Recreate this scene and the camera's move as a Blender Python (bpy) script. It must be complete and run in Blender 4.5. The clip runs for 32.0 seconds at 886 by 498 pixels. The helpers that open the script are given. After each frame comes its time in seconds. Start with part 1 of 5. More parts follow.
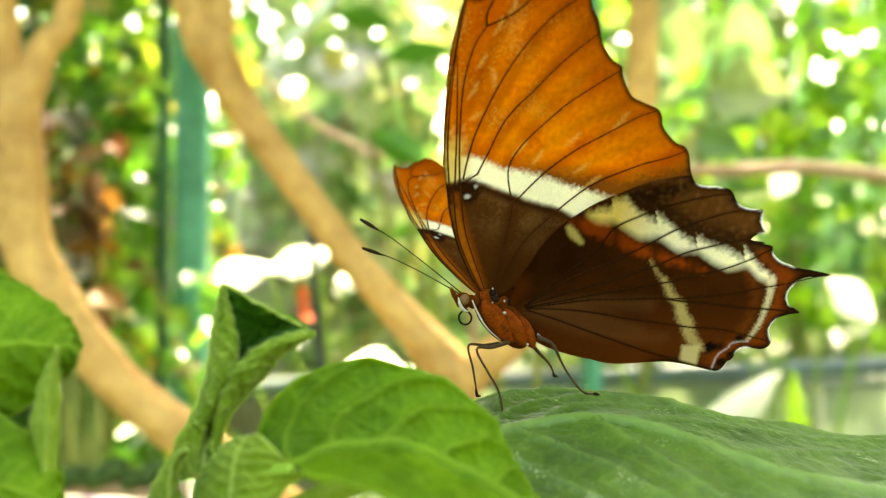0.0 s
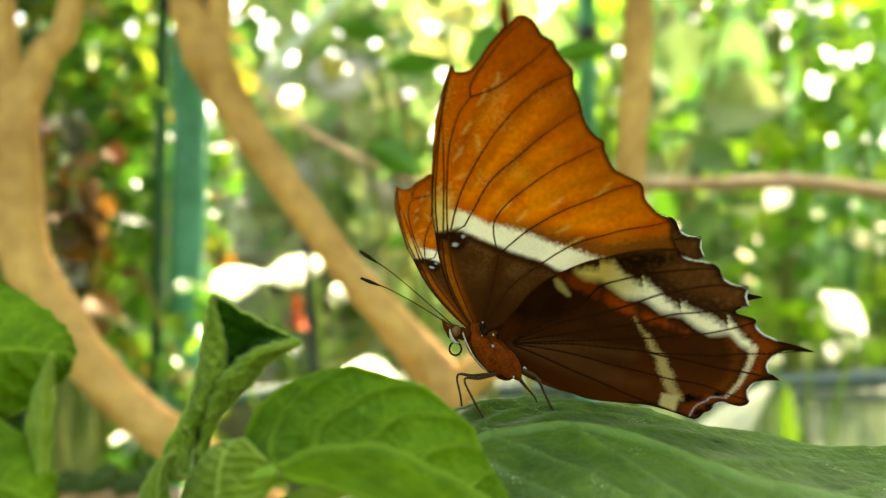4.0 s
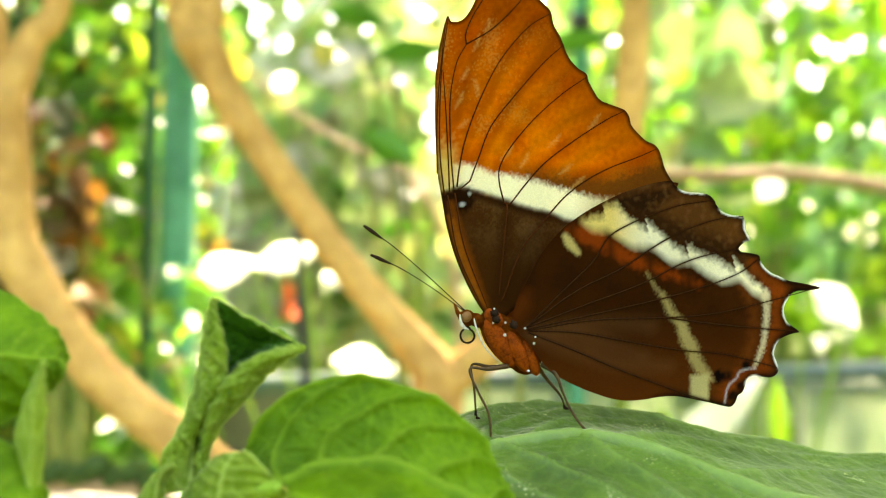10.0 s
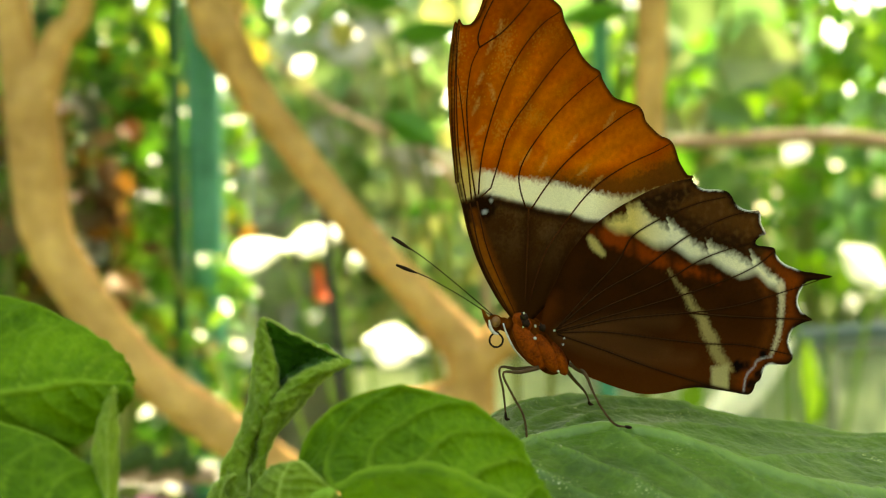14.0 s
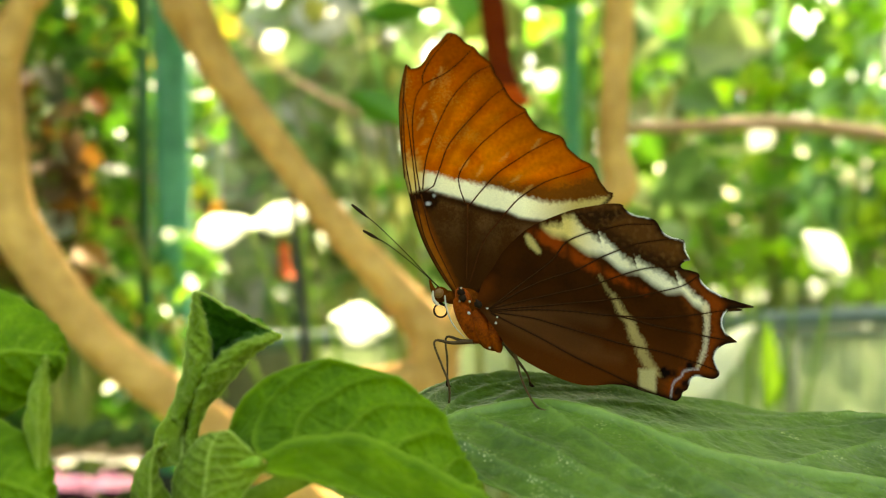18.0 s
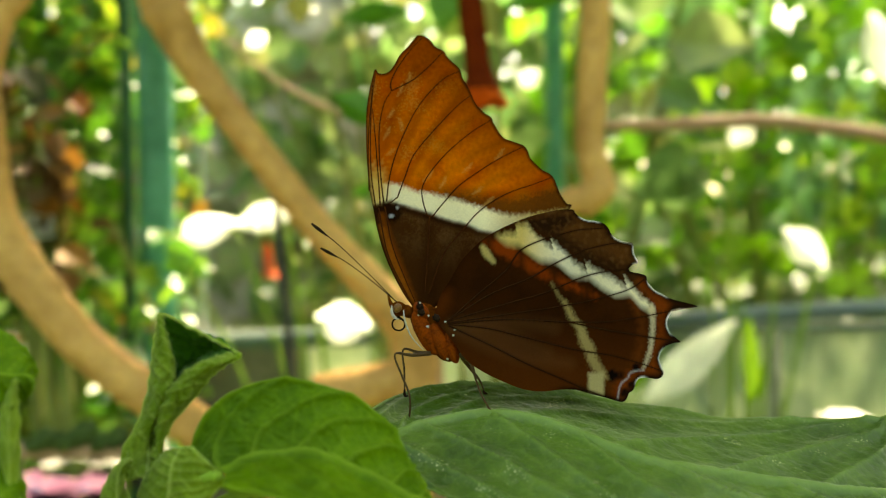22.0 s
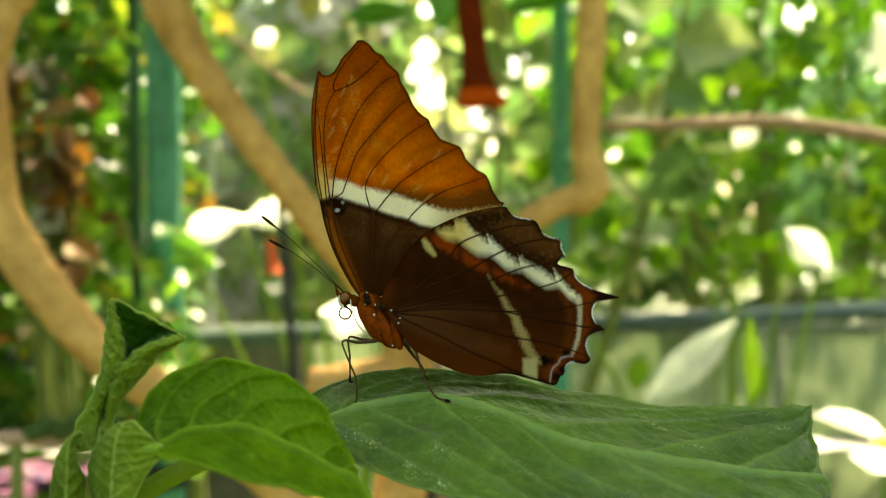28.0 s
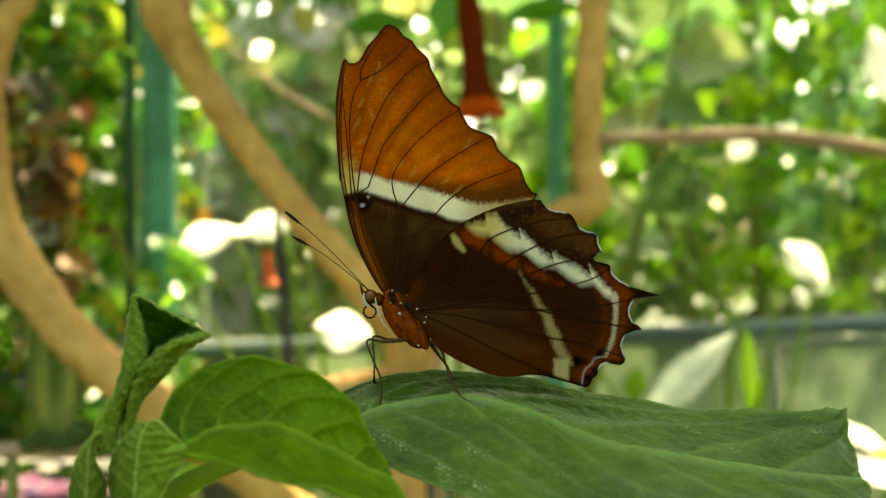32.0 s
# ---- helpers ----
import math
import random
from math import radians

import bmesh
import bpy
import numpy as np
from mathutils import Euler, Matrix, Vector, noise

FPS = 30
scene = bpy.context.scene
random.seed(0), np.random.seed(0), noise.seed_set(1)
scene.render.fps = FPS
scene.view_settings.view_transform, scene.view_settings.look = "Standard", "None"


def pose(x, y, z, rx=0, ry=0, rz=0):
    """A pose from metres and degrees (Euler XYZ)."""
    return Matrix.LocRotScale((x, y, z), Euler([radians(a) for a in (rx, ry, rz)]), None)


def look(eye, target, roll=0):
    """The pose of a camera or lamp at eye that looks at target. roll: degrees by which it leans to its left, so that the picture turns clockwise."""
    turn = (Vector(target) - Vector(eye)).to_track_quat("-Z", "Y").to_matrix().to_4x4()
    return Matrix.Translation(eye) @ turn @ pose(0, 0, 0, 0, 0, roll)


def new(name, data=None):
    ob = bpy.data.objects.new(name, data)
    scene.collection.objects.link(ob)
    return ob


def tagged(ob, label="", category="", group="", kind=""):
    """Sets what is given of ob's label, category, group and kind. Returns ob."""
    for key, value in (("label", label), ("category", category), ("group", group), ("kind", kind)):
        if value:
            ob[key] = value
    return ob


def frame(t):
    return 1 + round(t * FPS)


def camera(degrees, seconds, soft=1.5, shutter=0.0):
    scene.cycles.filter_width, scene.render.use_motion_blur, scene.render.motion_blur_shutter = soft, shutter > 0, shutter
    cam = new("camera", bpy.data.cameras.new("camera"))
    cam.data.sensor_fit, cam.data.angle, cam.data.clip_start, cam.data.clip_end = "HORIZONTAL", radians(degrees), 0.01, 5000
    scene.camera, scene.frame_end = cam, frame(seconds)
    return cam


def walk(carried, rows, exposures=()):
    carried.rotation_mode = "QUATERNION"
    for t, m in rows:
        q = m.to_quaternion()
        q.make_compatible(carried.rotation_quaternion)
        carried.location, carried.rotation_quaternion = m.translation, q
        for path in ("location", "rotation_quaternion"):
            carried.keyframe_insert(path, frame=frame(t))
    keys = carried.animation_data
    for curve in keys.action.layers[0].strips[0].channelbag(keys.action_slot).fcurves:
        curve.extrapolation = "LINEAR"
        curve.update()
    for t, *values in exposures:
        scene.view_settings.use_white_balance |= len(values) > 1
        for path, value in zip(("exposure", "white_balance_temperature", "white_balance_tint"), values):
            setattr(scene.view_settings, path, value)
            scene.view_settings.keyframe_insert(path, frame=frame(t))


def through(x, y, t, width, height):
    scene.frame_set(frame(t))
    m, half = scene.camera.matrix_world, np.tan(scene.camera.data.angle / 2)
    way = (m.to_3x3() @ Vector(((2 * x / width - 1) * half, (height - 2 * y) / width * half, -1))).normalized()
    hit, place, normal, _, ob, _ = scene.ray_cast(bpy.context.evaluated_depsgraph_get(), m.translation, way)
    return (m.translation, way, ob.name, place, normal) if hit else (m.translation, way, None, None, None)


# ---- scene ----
from mathutils import geometry

# ------------------------------------------------------------------ camera
cam = camera(50, 32.0, soft=1.2)
PATH = [
    (0, 0.00384, -0.00211, 0.60318, 91.708, 0.037, 0.242),
    (0.5, 0.00369, -0.00342, 0.60327, 91.945, -0.566, 0.047),
    (1, 0.00324, -0.00430, 0.60375, 92.084, -0.093, 0.047),
    (1.5, 0.00334, -0.00503, 0.60099, 92.299, -0.263, 0.037),
    (2, 0.00353, -0.00548, 0.60159, 92.370, -0.474, -0.007),
    (2.5, 0.00437, -0.00568, 0.60309, 92.369, -0.524, -0.042),
    (3, 0.00509, -0.00554, 0.60251, 92.431, -0.551, -0.045),
    (3.5, 0.00559, -0.00626, 0.60356, 92.358, -0.444, -0.047),
    (5.5, 0.00481, -0.00631, 0.60247, 92.160, -0.942, 0.202),
    (6, 0.00604, -0.00506, 0.60166, 92.100, -0.830, 0.304),
    (6.5, 0.00632, -0.00376, 0.60052, 92.030, -0.711, 0.190),
    (7, 0.00537, -0.00345, 0.59948, 91.986, -0.978, 0.045),
    (7.5, 0.00366, -0.00443, 0.59947, 91.911, -0.996, -0.053),
    (8, 0.00239, -0.00223, 0.59829, 91.858, -1.126, -0.221),
    (8.5, 0.00112, -0.00068, 0.59795, 91.781, -1.130, -0.299),
    (9, 0.00000, 0.00000, 0.60000, 91.709, -0.923, -0.467),
    (9.5, 0.00199, 0.00021, 0.60283, 91.620, -0.891, -0.557),
    (10, 0.00309, -0.00146, 0.60521, 91.539, -0.971, -0.627),
    (10.5, 0.00414, -0.00310, 0.60503, 91.516, -0.955, -0.697),
    (11, 0.00573, -0.00636, 0.60734, 91.242, -0.797, -0.598),
    (11.5, 0.00596, -0.00732, 0.61296, 90.938, -0.379, -0.657),
    (12, 0.00577, -0.01048, 0.61561, 90.769, -0.240, -0.627),
    (12.5, 0.00569, -0.01120, 0.61495, 90.589, -0.054, -0.594),
    (13, 0.00555, -0.01138, 0.61073, 90.548, 0.096, -0.371),
    (13.5, 0.00427, -0.00992, 0.60722, 90.359, 0.347, 0.010),
    (14, 0.00259, -0.00859, 0.60987, 89.922, 1.323, 0.982),
    (14.5, 0.00286, -0.00251, 0.61186, 89.356, 2.221, 1.007),
    (16.5, 0.00778, -0.00777, 0.61112, 88.808, 0.555, -0.157),
    (17, 0.00733, -0.00982, 0.61076, 88.826, 0.435, -0.491),
    (17.5, 0.00654, -0.01141, 0.61058, 88.773, 0.485, -0.567),
    (18, 0.00737, -0.01194, 0.60977, 88.684, 0.315, -0.725),
    (18.5, 0.00790, -0.01285, 0.61106, 88.612, 0.411, -0.959),
    (19, 0.00864, -0.01582, 0.61153, 88.534, 0.452, -1.075),
    (19.5, 0.01036, -0.01612, 0.61186, 88.449, 0.443, -1.257),
    (20, 0.01016, -0.01756, 0.61209, 88.457, 0.342, -1.433),
    (20.5, 0.01030, -0.01796, 0.61228, 88.451, 0.281, -1.477),
    (21, 0.01052, -0.01871, 0.61272, 88.485, 0.428, -1.521),
    (21.5, 0.01055, -0.01791, 0.61246, 88.498, 0.529, -1.528),
    (22, 0.01177, -0.01822, 0.61309, 88.422, 0.720, -1.495),
    (22.5, 0.01346, -0.01801, 0.61249, 88.428, 0.743, -1.346),
    (23, 0.01395, -0.01770, 0.61176, 88.335, 0.807, -1.205),
    (23.5, 0.01458, -0.01744, 0.61064, 88.280, 0.592, -1.149),
    (24, 0.01475, -0.01752, 0.61132, 88.262, 0.258, -1.073),
    (24.5, 0.01460, -0.01912, 0.61321, 88.282, 0.402, -0.894),
    (25, 0.01497, -0.01940, 0.61408, 88.319, 0.601, -0.769),
    (25.5, 0.01523, -0.02035, 0.61219, 88.380, 0.269, -0.613),
    (27.5, 0.02147, -0.02535, 0.61199, 88.241, 0.475, -0.653),
    (28, 0.02233, -0.02733, 0.61260, 88.301, 0.163, -0.731),
    (28.5, 0.02202, -0.02849, 0.61242, 88.433, -0.026, -0.978),
    (29, 0.02105, -0.02907, 0.61251, 88.508, 0.012, -1.011),
    (29.5, 0.02072, -0.02812, 0.61194, 88.627, -0.183, -1.105),
    (30, 0.02046, -0.02662, 0.61101, 88.826, -0.165, -1.271),
    (30.5, 0.01877, -0.02635, 0.61024, 88.995, 0.169, -1.304),
    (31, 0.01680, -0.02528, 0.60874, 89.089, 0.232, -1.267),
    (31.5, 0.01703, -0.02360, 0.60976, 89.056, 0.635, -1.182),
    (32, 0.01688, -0.02296, 0.60983, 89.183, 0.109, -1.218),
]

# seconds, stops, white balance
STOPS = [(0, 1.27), (1, 1.23), (2, 1.19), (3, 1.08), (3.6, 0.73), (5.5, 0.68), (6, 0.73), (6.5, 0.93), (7, 1.08), (8, 1.34), (10, 1.34), (11, 1.21), (11.5, 0.83), (13, 0.37), (14, 0.65), (16.5, 0.77), (17.5, 0.75), (19, 0.69), (20, 0.55), (23, 0.31), (25.5, 0.34), (28, 0.24), (32, 0.18)]
EXPOSURES = [(t, s + 2.42, 8450 if t < 11.2 else 9250, 4 if t < 11.2 else -3 if t < 26 else -5) for t, s in STOPS]
cam.data.dof.use_dof = True
cam.data.dof.aperture_fstop = 18

# ------------------------------------------------------------------ sky and sun
SUN_ELEV, SUN_TURN = 50, 20          # degrees above the horizon; degrees to the east of straight ahead
world = bpy.data.worlds.new("sky")
scene.world = world
world.use_nodes = True
wn = world.node_tree
sky = wn.nodes.new("ShaderNodeTexSky")
sky.sky_type, sky.sun_disc = "NISHITA", False
sky.sun_elevation, sky.sun_rotation = radians(SUN_ELEV), radians(SUN_TURN)
sky.air_density, sky.dust_density, sky.ozone_density = 1.0, 4.0, 1.0
wn.links.new(sky.outputs[0], wn.nodes["Background"].inputs[0])
wn.nodes["Background"].inputs[1].default_value = 0.15
sun = new("sun", bpy.data.lights.new("sun", "SUN"))
sun.data.energy, sun.data.angle, sun.data.color = 4.5, radians(6), (1.0, 0.94, 0.82)
e, a = radians(SUN_ELEV), radians(SUN_TURN)
sun.matrix_world = look((0, 0, 0), (-math.sin(a) * math.cos(e), -math.cos(a) * math.cos(e), -math.sin(e)))


# ------------------------------------------------------------------ materials
def shader(name, rough=0.5, metal=0.0):
    m = bpy.data.materials.new(name)
    m.use_nodes = True
    b = m.node_tree.nodes["Principled BSDF"]
    b.inputs["Roughness"].default_value, b.inputs["Metallic"].default_value = rough, metal
    return m, m.node_tree, b


def link(nt, a, b):
    nt.links.new(a, b)


def tex_noise(nt, scale, detail=4.0, rough=0.55, coords="Object"):
    c = nt.nodes.new("ShaderNodeTexCoord")
    n = nt.nodes.new("ShaderNodeTexNoise")
    n.inputs["Scale"].default_value, n.inputs["Detail"].default_value, n.inputs["Roughness"].default_value = scale, detail, rough
    link(nt, c.outputs[coords], n.inputs["Vector"])
    return n.outputs["Fac"]


def ramp(nt, fac, stops):
    r = nt.nodes.new("ShaderNodeValToRGB")
    el = r.color_ramp.elements
    while len(el) < len(stops):
        el.new(0.5)
    for s, (p, c) in zip(el, stops):
        s.position, s.color = p, (*c, 1)
    link(nt, fac, r.inputs[0])
    return r.outputs[0]


def mixc(nt, fac, a, b, mode="MIX"):
    m = nt.nodes.new("ShaderNodeMix")
    m.data_type, m.blend_type = "RGBA", mode
    for sock, v in ((m.inputs[0], fac), (m.inputs[6], a), (m.inputs[7], b)):
        if hasattr(v, "is_output"):
            link(nt, v, sock)
        elif isinstance(v, tuple):
            sock.default_value = (*v, 1)
        else:
            sock.default_value = v
    return m.outputs[2]


def bump(nt, bsdf, height, strength, distance):
    b = nt.nodes.new("ShaderNodeBump")
    b.inputs["Strength"].default_value, b.inputs["Distance"].default_value = strength, distance
    link(nt, height, b.inputs["Height"])
    link(nt, b.outputs[0], bsdf.inputs["Normal"])


def translucent(nt, bsdf, colour, amount):
    """Lets part of the light through a thin sheet."""
    t = nt.nodes.new("ShaderNodeBsdfTranslucent")
    link(nt, colour, t.inputs[0])
    mx = nt.nodes.new("ShaderNodeMixShader")
    mx.inputs[0].default_value = amount
    link(nt, bsdf.outputs[0], mx.inputs[1])
    link(nt, t.outputs[0], mx.inputs[2])
    link(nt, mx.outputs[0], nt.nodes["Material Output"].inputs[0])


def attribute(nt, name):
    n = nt.nodes.new("ShaderNodeAttribute")
    n.attribute_name = name
    return n


def speckled(name, dark, light, scale, rough=0.6, metal=0.0, relief=0.0, size=0.001, gloss=0.3):
    """A plain surface with grain at two scales."""
    m, nt, b = shader(name, rough, metal)
    b.inputs["Specular IOR Level"].default_value = gloss
    f = tex_noise(nt, scale, 6)
    g = tex_noise(nt, scale * 6, 3)
    c = ramp(nt, f, [(0.3, dark), (0.7, light)])
    c = mixc(nt, 0.35, c, ramp(nt, g, [(0.35, dark), (0.65, light)]))
    link(nt, c, b.inputs["Base Color"])
    if relief:
        bump(nt, b, g, relief, size)
    return m


def wing_material():
    m, nt, b = shader("wing_scales", 0.62)
    c = attribute(nt, "pigment").outputs["Color"]
    g = tex_noise(nt, 5500, 2)
    c2 = mixc(nt, 0.5, c, ramp(nt, g, [(0.3, (0.8, 0.78, 0.75)), (0.7, (1.12, 1.12, 1.12))]), "MULTIPLY")
    link(nt, c2, b.inputs["Base Color"])
    b.inputs["Specular IOR Level"].default_value = 0.0
    bump(nt, b, g, 0.25, 0.0001)
    translucent(nt, b, c2, 0.6)
    return m


def leaf_material(name, dark, light, vein, through=0.3, rough=0.55, fuzz=0.04, scale=260, specks=False, gloss=0.22):
    """A soft leaf: two greens, paler veins, dusty specks and a fuzzy sheen."""
    m, nt, b = shader(name, rough)
    f = tex_noise(nt, scale, 5)
    c = ramp(nt, f, [(0.3, dark), (0.7, light)])
    fine = tex_noise(nt, scale * 9, 3)
    c = mixc(nt, 0.35, c, ramp(nt, fine, [(0.35, dark), (0.7, light)]))
    broad = tex_noise(nt, scale * 0.22, 3)
    c = mixc(nt, 1.0, c, ramp(nt, broad, [(0.36, (0.62, 0.66, 0.62)), (0.64, (1.22, 1.16, 1.2))]), "MULTIPLY")
    v = attribute(nt, "vein").outputs["Fac"]
    co = nt.nodes.new("ShaderNodeTexCoord")
    net = nt.nodes.new("ShaderNodeTexVoronoi")
    net.feature = "DISTANCE_TO_EDGE"
    net.inputs["Scale"].default_value = scale * 1.1
    link(nt, co.outputs["Object"], net.inputs["Vector"])
    fine_net = ramp(nt, net.outputs["Distance"], [(0.0, (0.13, 0.13, 0.13)), (0.09, (0, 0, 0))])
    c = mixc(nt, fine_net, c, vein)
    c = mixc(nt, v, c, vein)
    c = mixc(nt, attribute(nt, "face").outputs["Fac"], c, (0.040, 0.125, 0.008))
    if specks:
        co = nt.nodes.new("ShaderNodeTexCoord")
        vo = nt.nodes.new("ShaderNodeTexVoronoi")
        vo.inputs["Scale"].default_value = 2000
        link(nt, co.outputs["Object"], vo.inputs["Vector"])
        dot = ramp(nt, vo.outputs["Distance"], [(0.18, (1, 1, 1)), (0.42, (0, 0, 0))])
        where = ramp(nt, tex_noise(nt, 120, 5, 0.75), [(0.57, (0, 0, 0)), (0.70, (1, 1, 1))])
        s = mixc(nt, 1.0, dot, where, "MULTIPLY")
        c = mixc(nt, s, c, (0.50, 0.52, 0.24))
    link(nt, c, b.inputs["Base Color"])
    b.inputs["Specular IOR Level"].default_value = gloss
    b.inputs["Sheen Weight"].default_value, b.inputs["Sheen Roughness"].default_value = fuzz, 0.4
    mid = tex_noise(nt, scale * 3.5, 4)
    both = nt.nodes.new("ShaderNodeMath")
    both.operation = "MULTIPLY_ADD"
    both.inputs[1].default_value = 0.35
    link(nt, fine, both.inputs[0])
    link(nt, mid, both.inputs[2])
    bump(nt, b, both.outputs[0], 0.4, 0.0006)
    translucent(nt, b, c, through)
    return m


def far_leaf_material(name, colours, through=0.4, rough=0.4):
    """Leaves of one shrub, each its own green."""
    m, nt, b = shader(name, rough)
    g = nt.nodes.new("ShaderNodeNewGeometry")
    n = len(colours)
    c = ramp(nt, g.outputs["Random Per Island"], [(i / max(n - 1, 1), k) for i, k in enumerate(colours)])
    c = mixc(nt, 0.4, c, ramp(nt, tex_noise(nt, 40, 3), [(0.3, (0.5, 0.5, 0.5)), (0.7, (1.4, 1.4, 1.2))]), "MULTIPLY")
    link(nt, c, b.inputs["Base Color"])
    translucent(nt, b, c, through)
    return m


def sheet_plastic():
    """Milky corrugated plastic that lets daylight through, with algae on it."""
    m, nt, b = shader("milky_plastic", 0.35)
    c = ramp(nt, tex_noise(nt, 3.5, 5), [(0.3, (0.44, 0.51, 0.32)), (0.6, (0.76, 0.79, 0.64)), (0.8, (0.86, 0.87, 0.78))])
    c = mixc(nt, 0.4, c, ramp(nt, tex_noise(nt, 22, 4), [(0.35, (0.22, 0.34, 0.14)), (0.7, (0.74, 0.78, 0.58))]))
    link(nt, c, b.inputs["Base Color"])
    bump(nt, b, tex_noise(nt, 60, 2), 0.3, 0.002)
    translucent(nt, b, c, 0.8)
    return m


WING = wing_material()
HIND_VEIN = speckled("hind_vein", (0.016, 0.006, 0.002), (0.034, 0.012, 0.004), 900, 0.95, gloss=0.0)
VEIN = speckled("wing_vein", (0.030, 0.008, 0.002), (0.060, 0.016, 0.003), 900, 0.95, gloss=0.02)
FUR = speckled("body_fur", (0.045, 0.010, 0.001), (0.15, 0.036, 0.004), 1500, 0.85, relief=0.8, size=0.0003, gloss=0.0)
PLATE = speckled("plate_fur", (0.060, 0.010, 0.001), (0.27, 0.046, 0.003), 500, 0.6, relief=0.7, size=0.0003, gloss=0.03)
CHITIN = speckled("chitin", (0.006, 0.003, 0.002), (0.028, 0.014, 0.006), 1200, 0.6, gloss=0.03)
LEG = speckled("leg_chitin", (0.020, 0.010, 0.003), (0.095, 0.050, 0.018), 1500, 0.5, gloss=0.12)
EYE = speckled("eye_facets", (0.10, 0.04, 0.01), (0.20, 0.09, 0.025), 4000, 0.35, gloss=0.2)
WHITE_SCALES = speckled("white_scales", (0.26, 0.23, 0.17), (0.48, 0.44, 0.35), 3000, 0.6)
LEAF = leaf_material("broad_leaf", (0.036, 0.090, 0.003), (0.088, 0.162, 0.008), (0.20, 0.31, 0.055), 0.20, 0.45, fuzz=0.10, specks=True, gloss=0.36)
LEAF_FRONT = leaf_material("soft_leaf", (0.050, 0.120, 0.002), (0.130, 0.240, 0.006), (0.22, 0.34, 0.025), 0.22, 0.55, fuzz=0.0, gloss=0.08)
LEAF_YOUNG = leaf_material("young_leaf", (0.165, 0.27, 0.014), (0.34, 0.46, 0.050), (0.56, 0.66, 0.17), 0.42, 0.7, fuzz=0.10, gloss=0.06)
STEM = speckled("green_stem", (0.14, 0.25, 0.02), (0.25, 0.35, 0.05), 300, 0.7, relief=0.3, size=0.0003, gloss=0.08)
BARK = speckled("tan_bark", (0.33, 0.150, 0.036), (0.78, 0.43, 0.130), 14, 0.75, relief=0.9, size=0.006)
TWIG = speckled("pink_bark", (0.30, 0.17, 0.10), (0.45, 0.28, 0.18), 60, 0.75, relief=0.5, size=0.002)
OLIVE = speckled("olive_bark", (0.11, 0.13, 0.025), (0.22, 0.24, 0.06), 40, 0.8, relief=0.5, size=0.002)
GREEN_PAINT = speckled("green_paint", (0.03, 0.17, 0.10), (0.10, 0.36, 0.25), 9, 0.28, relief=0.1, size=0.001)
POST_EDGE = speckled("dark_green_paint", (0.012, 0.055, 0.025), (0.03, 0.11, 0.05), 12, 0.35)
PIPE = speckled("grey_pipe", (0.055, 0.085, 0.080), (0.13, 0.175, 0.16), 20, 0.4)
BLACK = speckled("black_rubber", (0.01, 0.012, 0.012), (0.03, 0.035, 0.035), 50, 0.5)
STEEL = speckled("pale_steel", (0.5, 0.52, 0.5), (0.7, 0.72, 0.7), 30, 0.4)
PETAL_RED = speckled("red_petal", (0.08, 0.009, 0.002), (0.17, 0.022, 0.003), 60, 0.9, gloss=0.05)
PETAL_ORANGE = speckled("orange_petal", (0.55, 0.06, 0.01), (0.75, 0.14, 0.03), 60, 0.5)
GROUND = speckled("garden_soil", (0.024, 0.038, 0.011), (0.07, 0.078, 0.034), 5, 0.9, relief=0.6, size=0.02)
ROCK = speckled("grey_rock", (0.15, 0.125, 0.075), (0.46, 0.41, 0.29), 4, 0.85, relief=0.7, size=0.02)


# ------------------------------------------------------------------ mesh tools
U = 0.0009                           # the plant's own unit, 0.9 mm
BASE = Vector((0, 0, 0.60))


def at(x, y, z):
    """A place near the plant, in its own units, about the spot where it was first looked at from."""
    return BASE + U * Vector((float(x), float(y), float(z)))


def mesh_object(name, verts, faces, material, parent=None, label="", attrs=None, smooth=True):
    me = bpy.data.meshes.new(name)
    me.from_pydata([tuple(v) for v in verts], [], [tuple(f) for f in faces])
    me.materials.append(material)
    for key, values in (attrs or {}).items():
        values = np.asarray(values, dtype=np.float32)
        if values.ndim == 2:
            layer = me.attributes.new(key, "FLOAT_COLOR", "POINT")
            layer.data.foreach_set("color", np.c_[values, np.ones(len(values))].astype(np.float32).ravel())
        else:
            me.attributes.new(key, "FLOAT", "POINT").data.foreach_set("value", values)
    if smooth:
        me.polygons.foreach_set("use_smooth", [True] * len(me.polygons))
    me.update()
    ob = new(name, me)
    if parent:
        ob.parent = parent
    if label:
        tagged(ob, label)
    return ob


def thing(name, place, label, category, group="", kind=""):
    ob = new(name)
    ob.empty_display_size = 0.01
    ob.matrix_world = place if isinstance(place, Matrix) else Matrix.Translation(place)
    return tagged(ob, label, category, group, kind)


def curve(points, n):
    """A smooth line through control points of any dimension."""
    p = np.array(points, dtype=float)
    p = np.vstack([2 * p[0] - p[1], p, 2 * p[-1] - p[-2]])
    out = []
    for s in np.linspace(0, len(points) - 1, n):
        i = min(int(s), len(points) - 2)
        t = s - i
        a, b, c, d = p[i:i + 4]
        out.append(0.5 * (2 * b + (c - a) * t + (2 * a - 5 * b + 4 * c - d) * t * t + (3 * b - a - 3 * c + d) * t ** 3))
    return np.array(out)


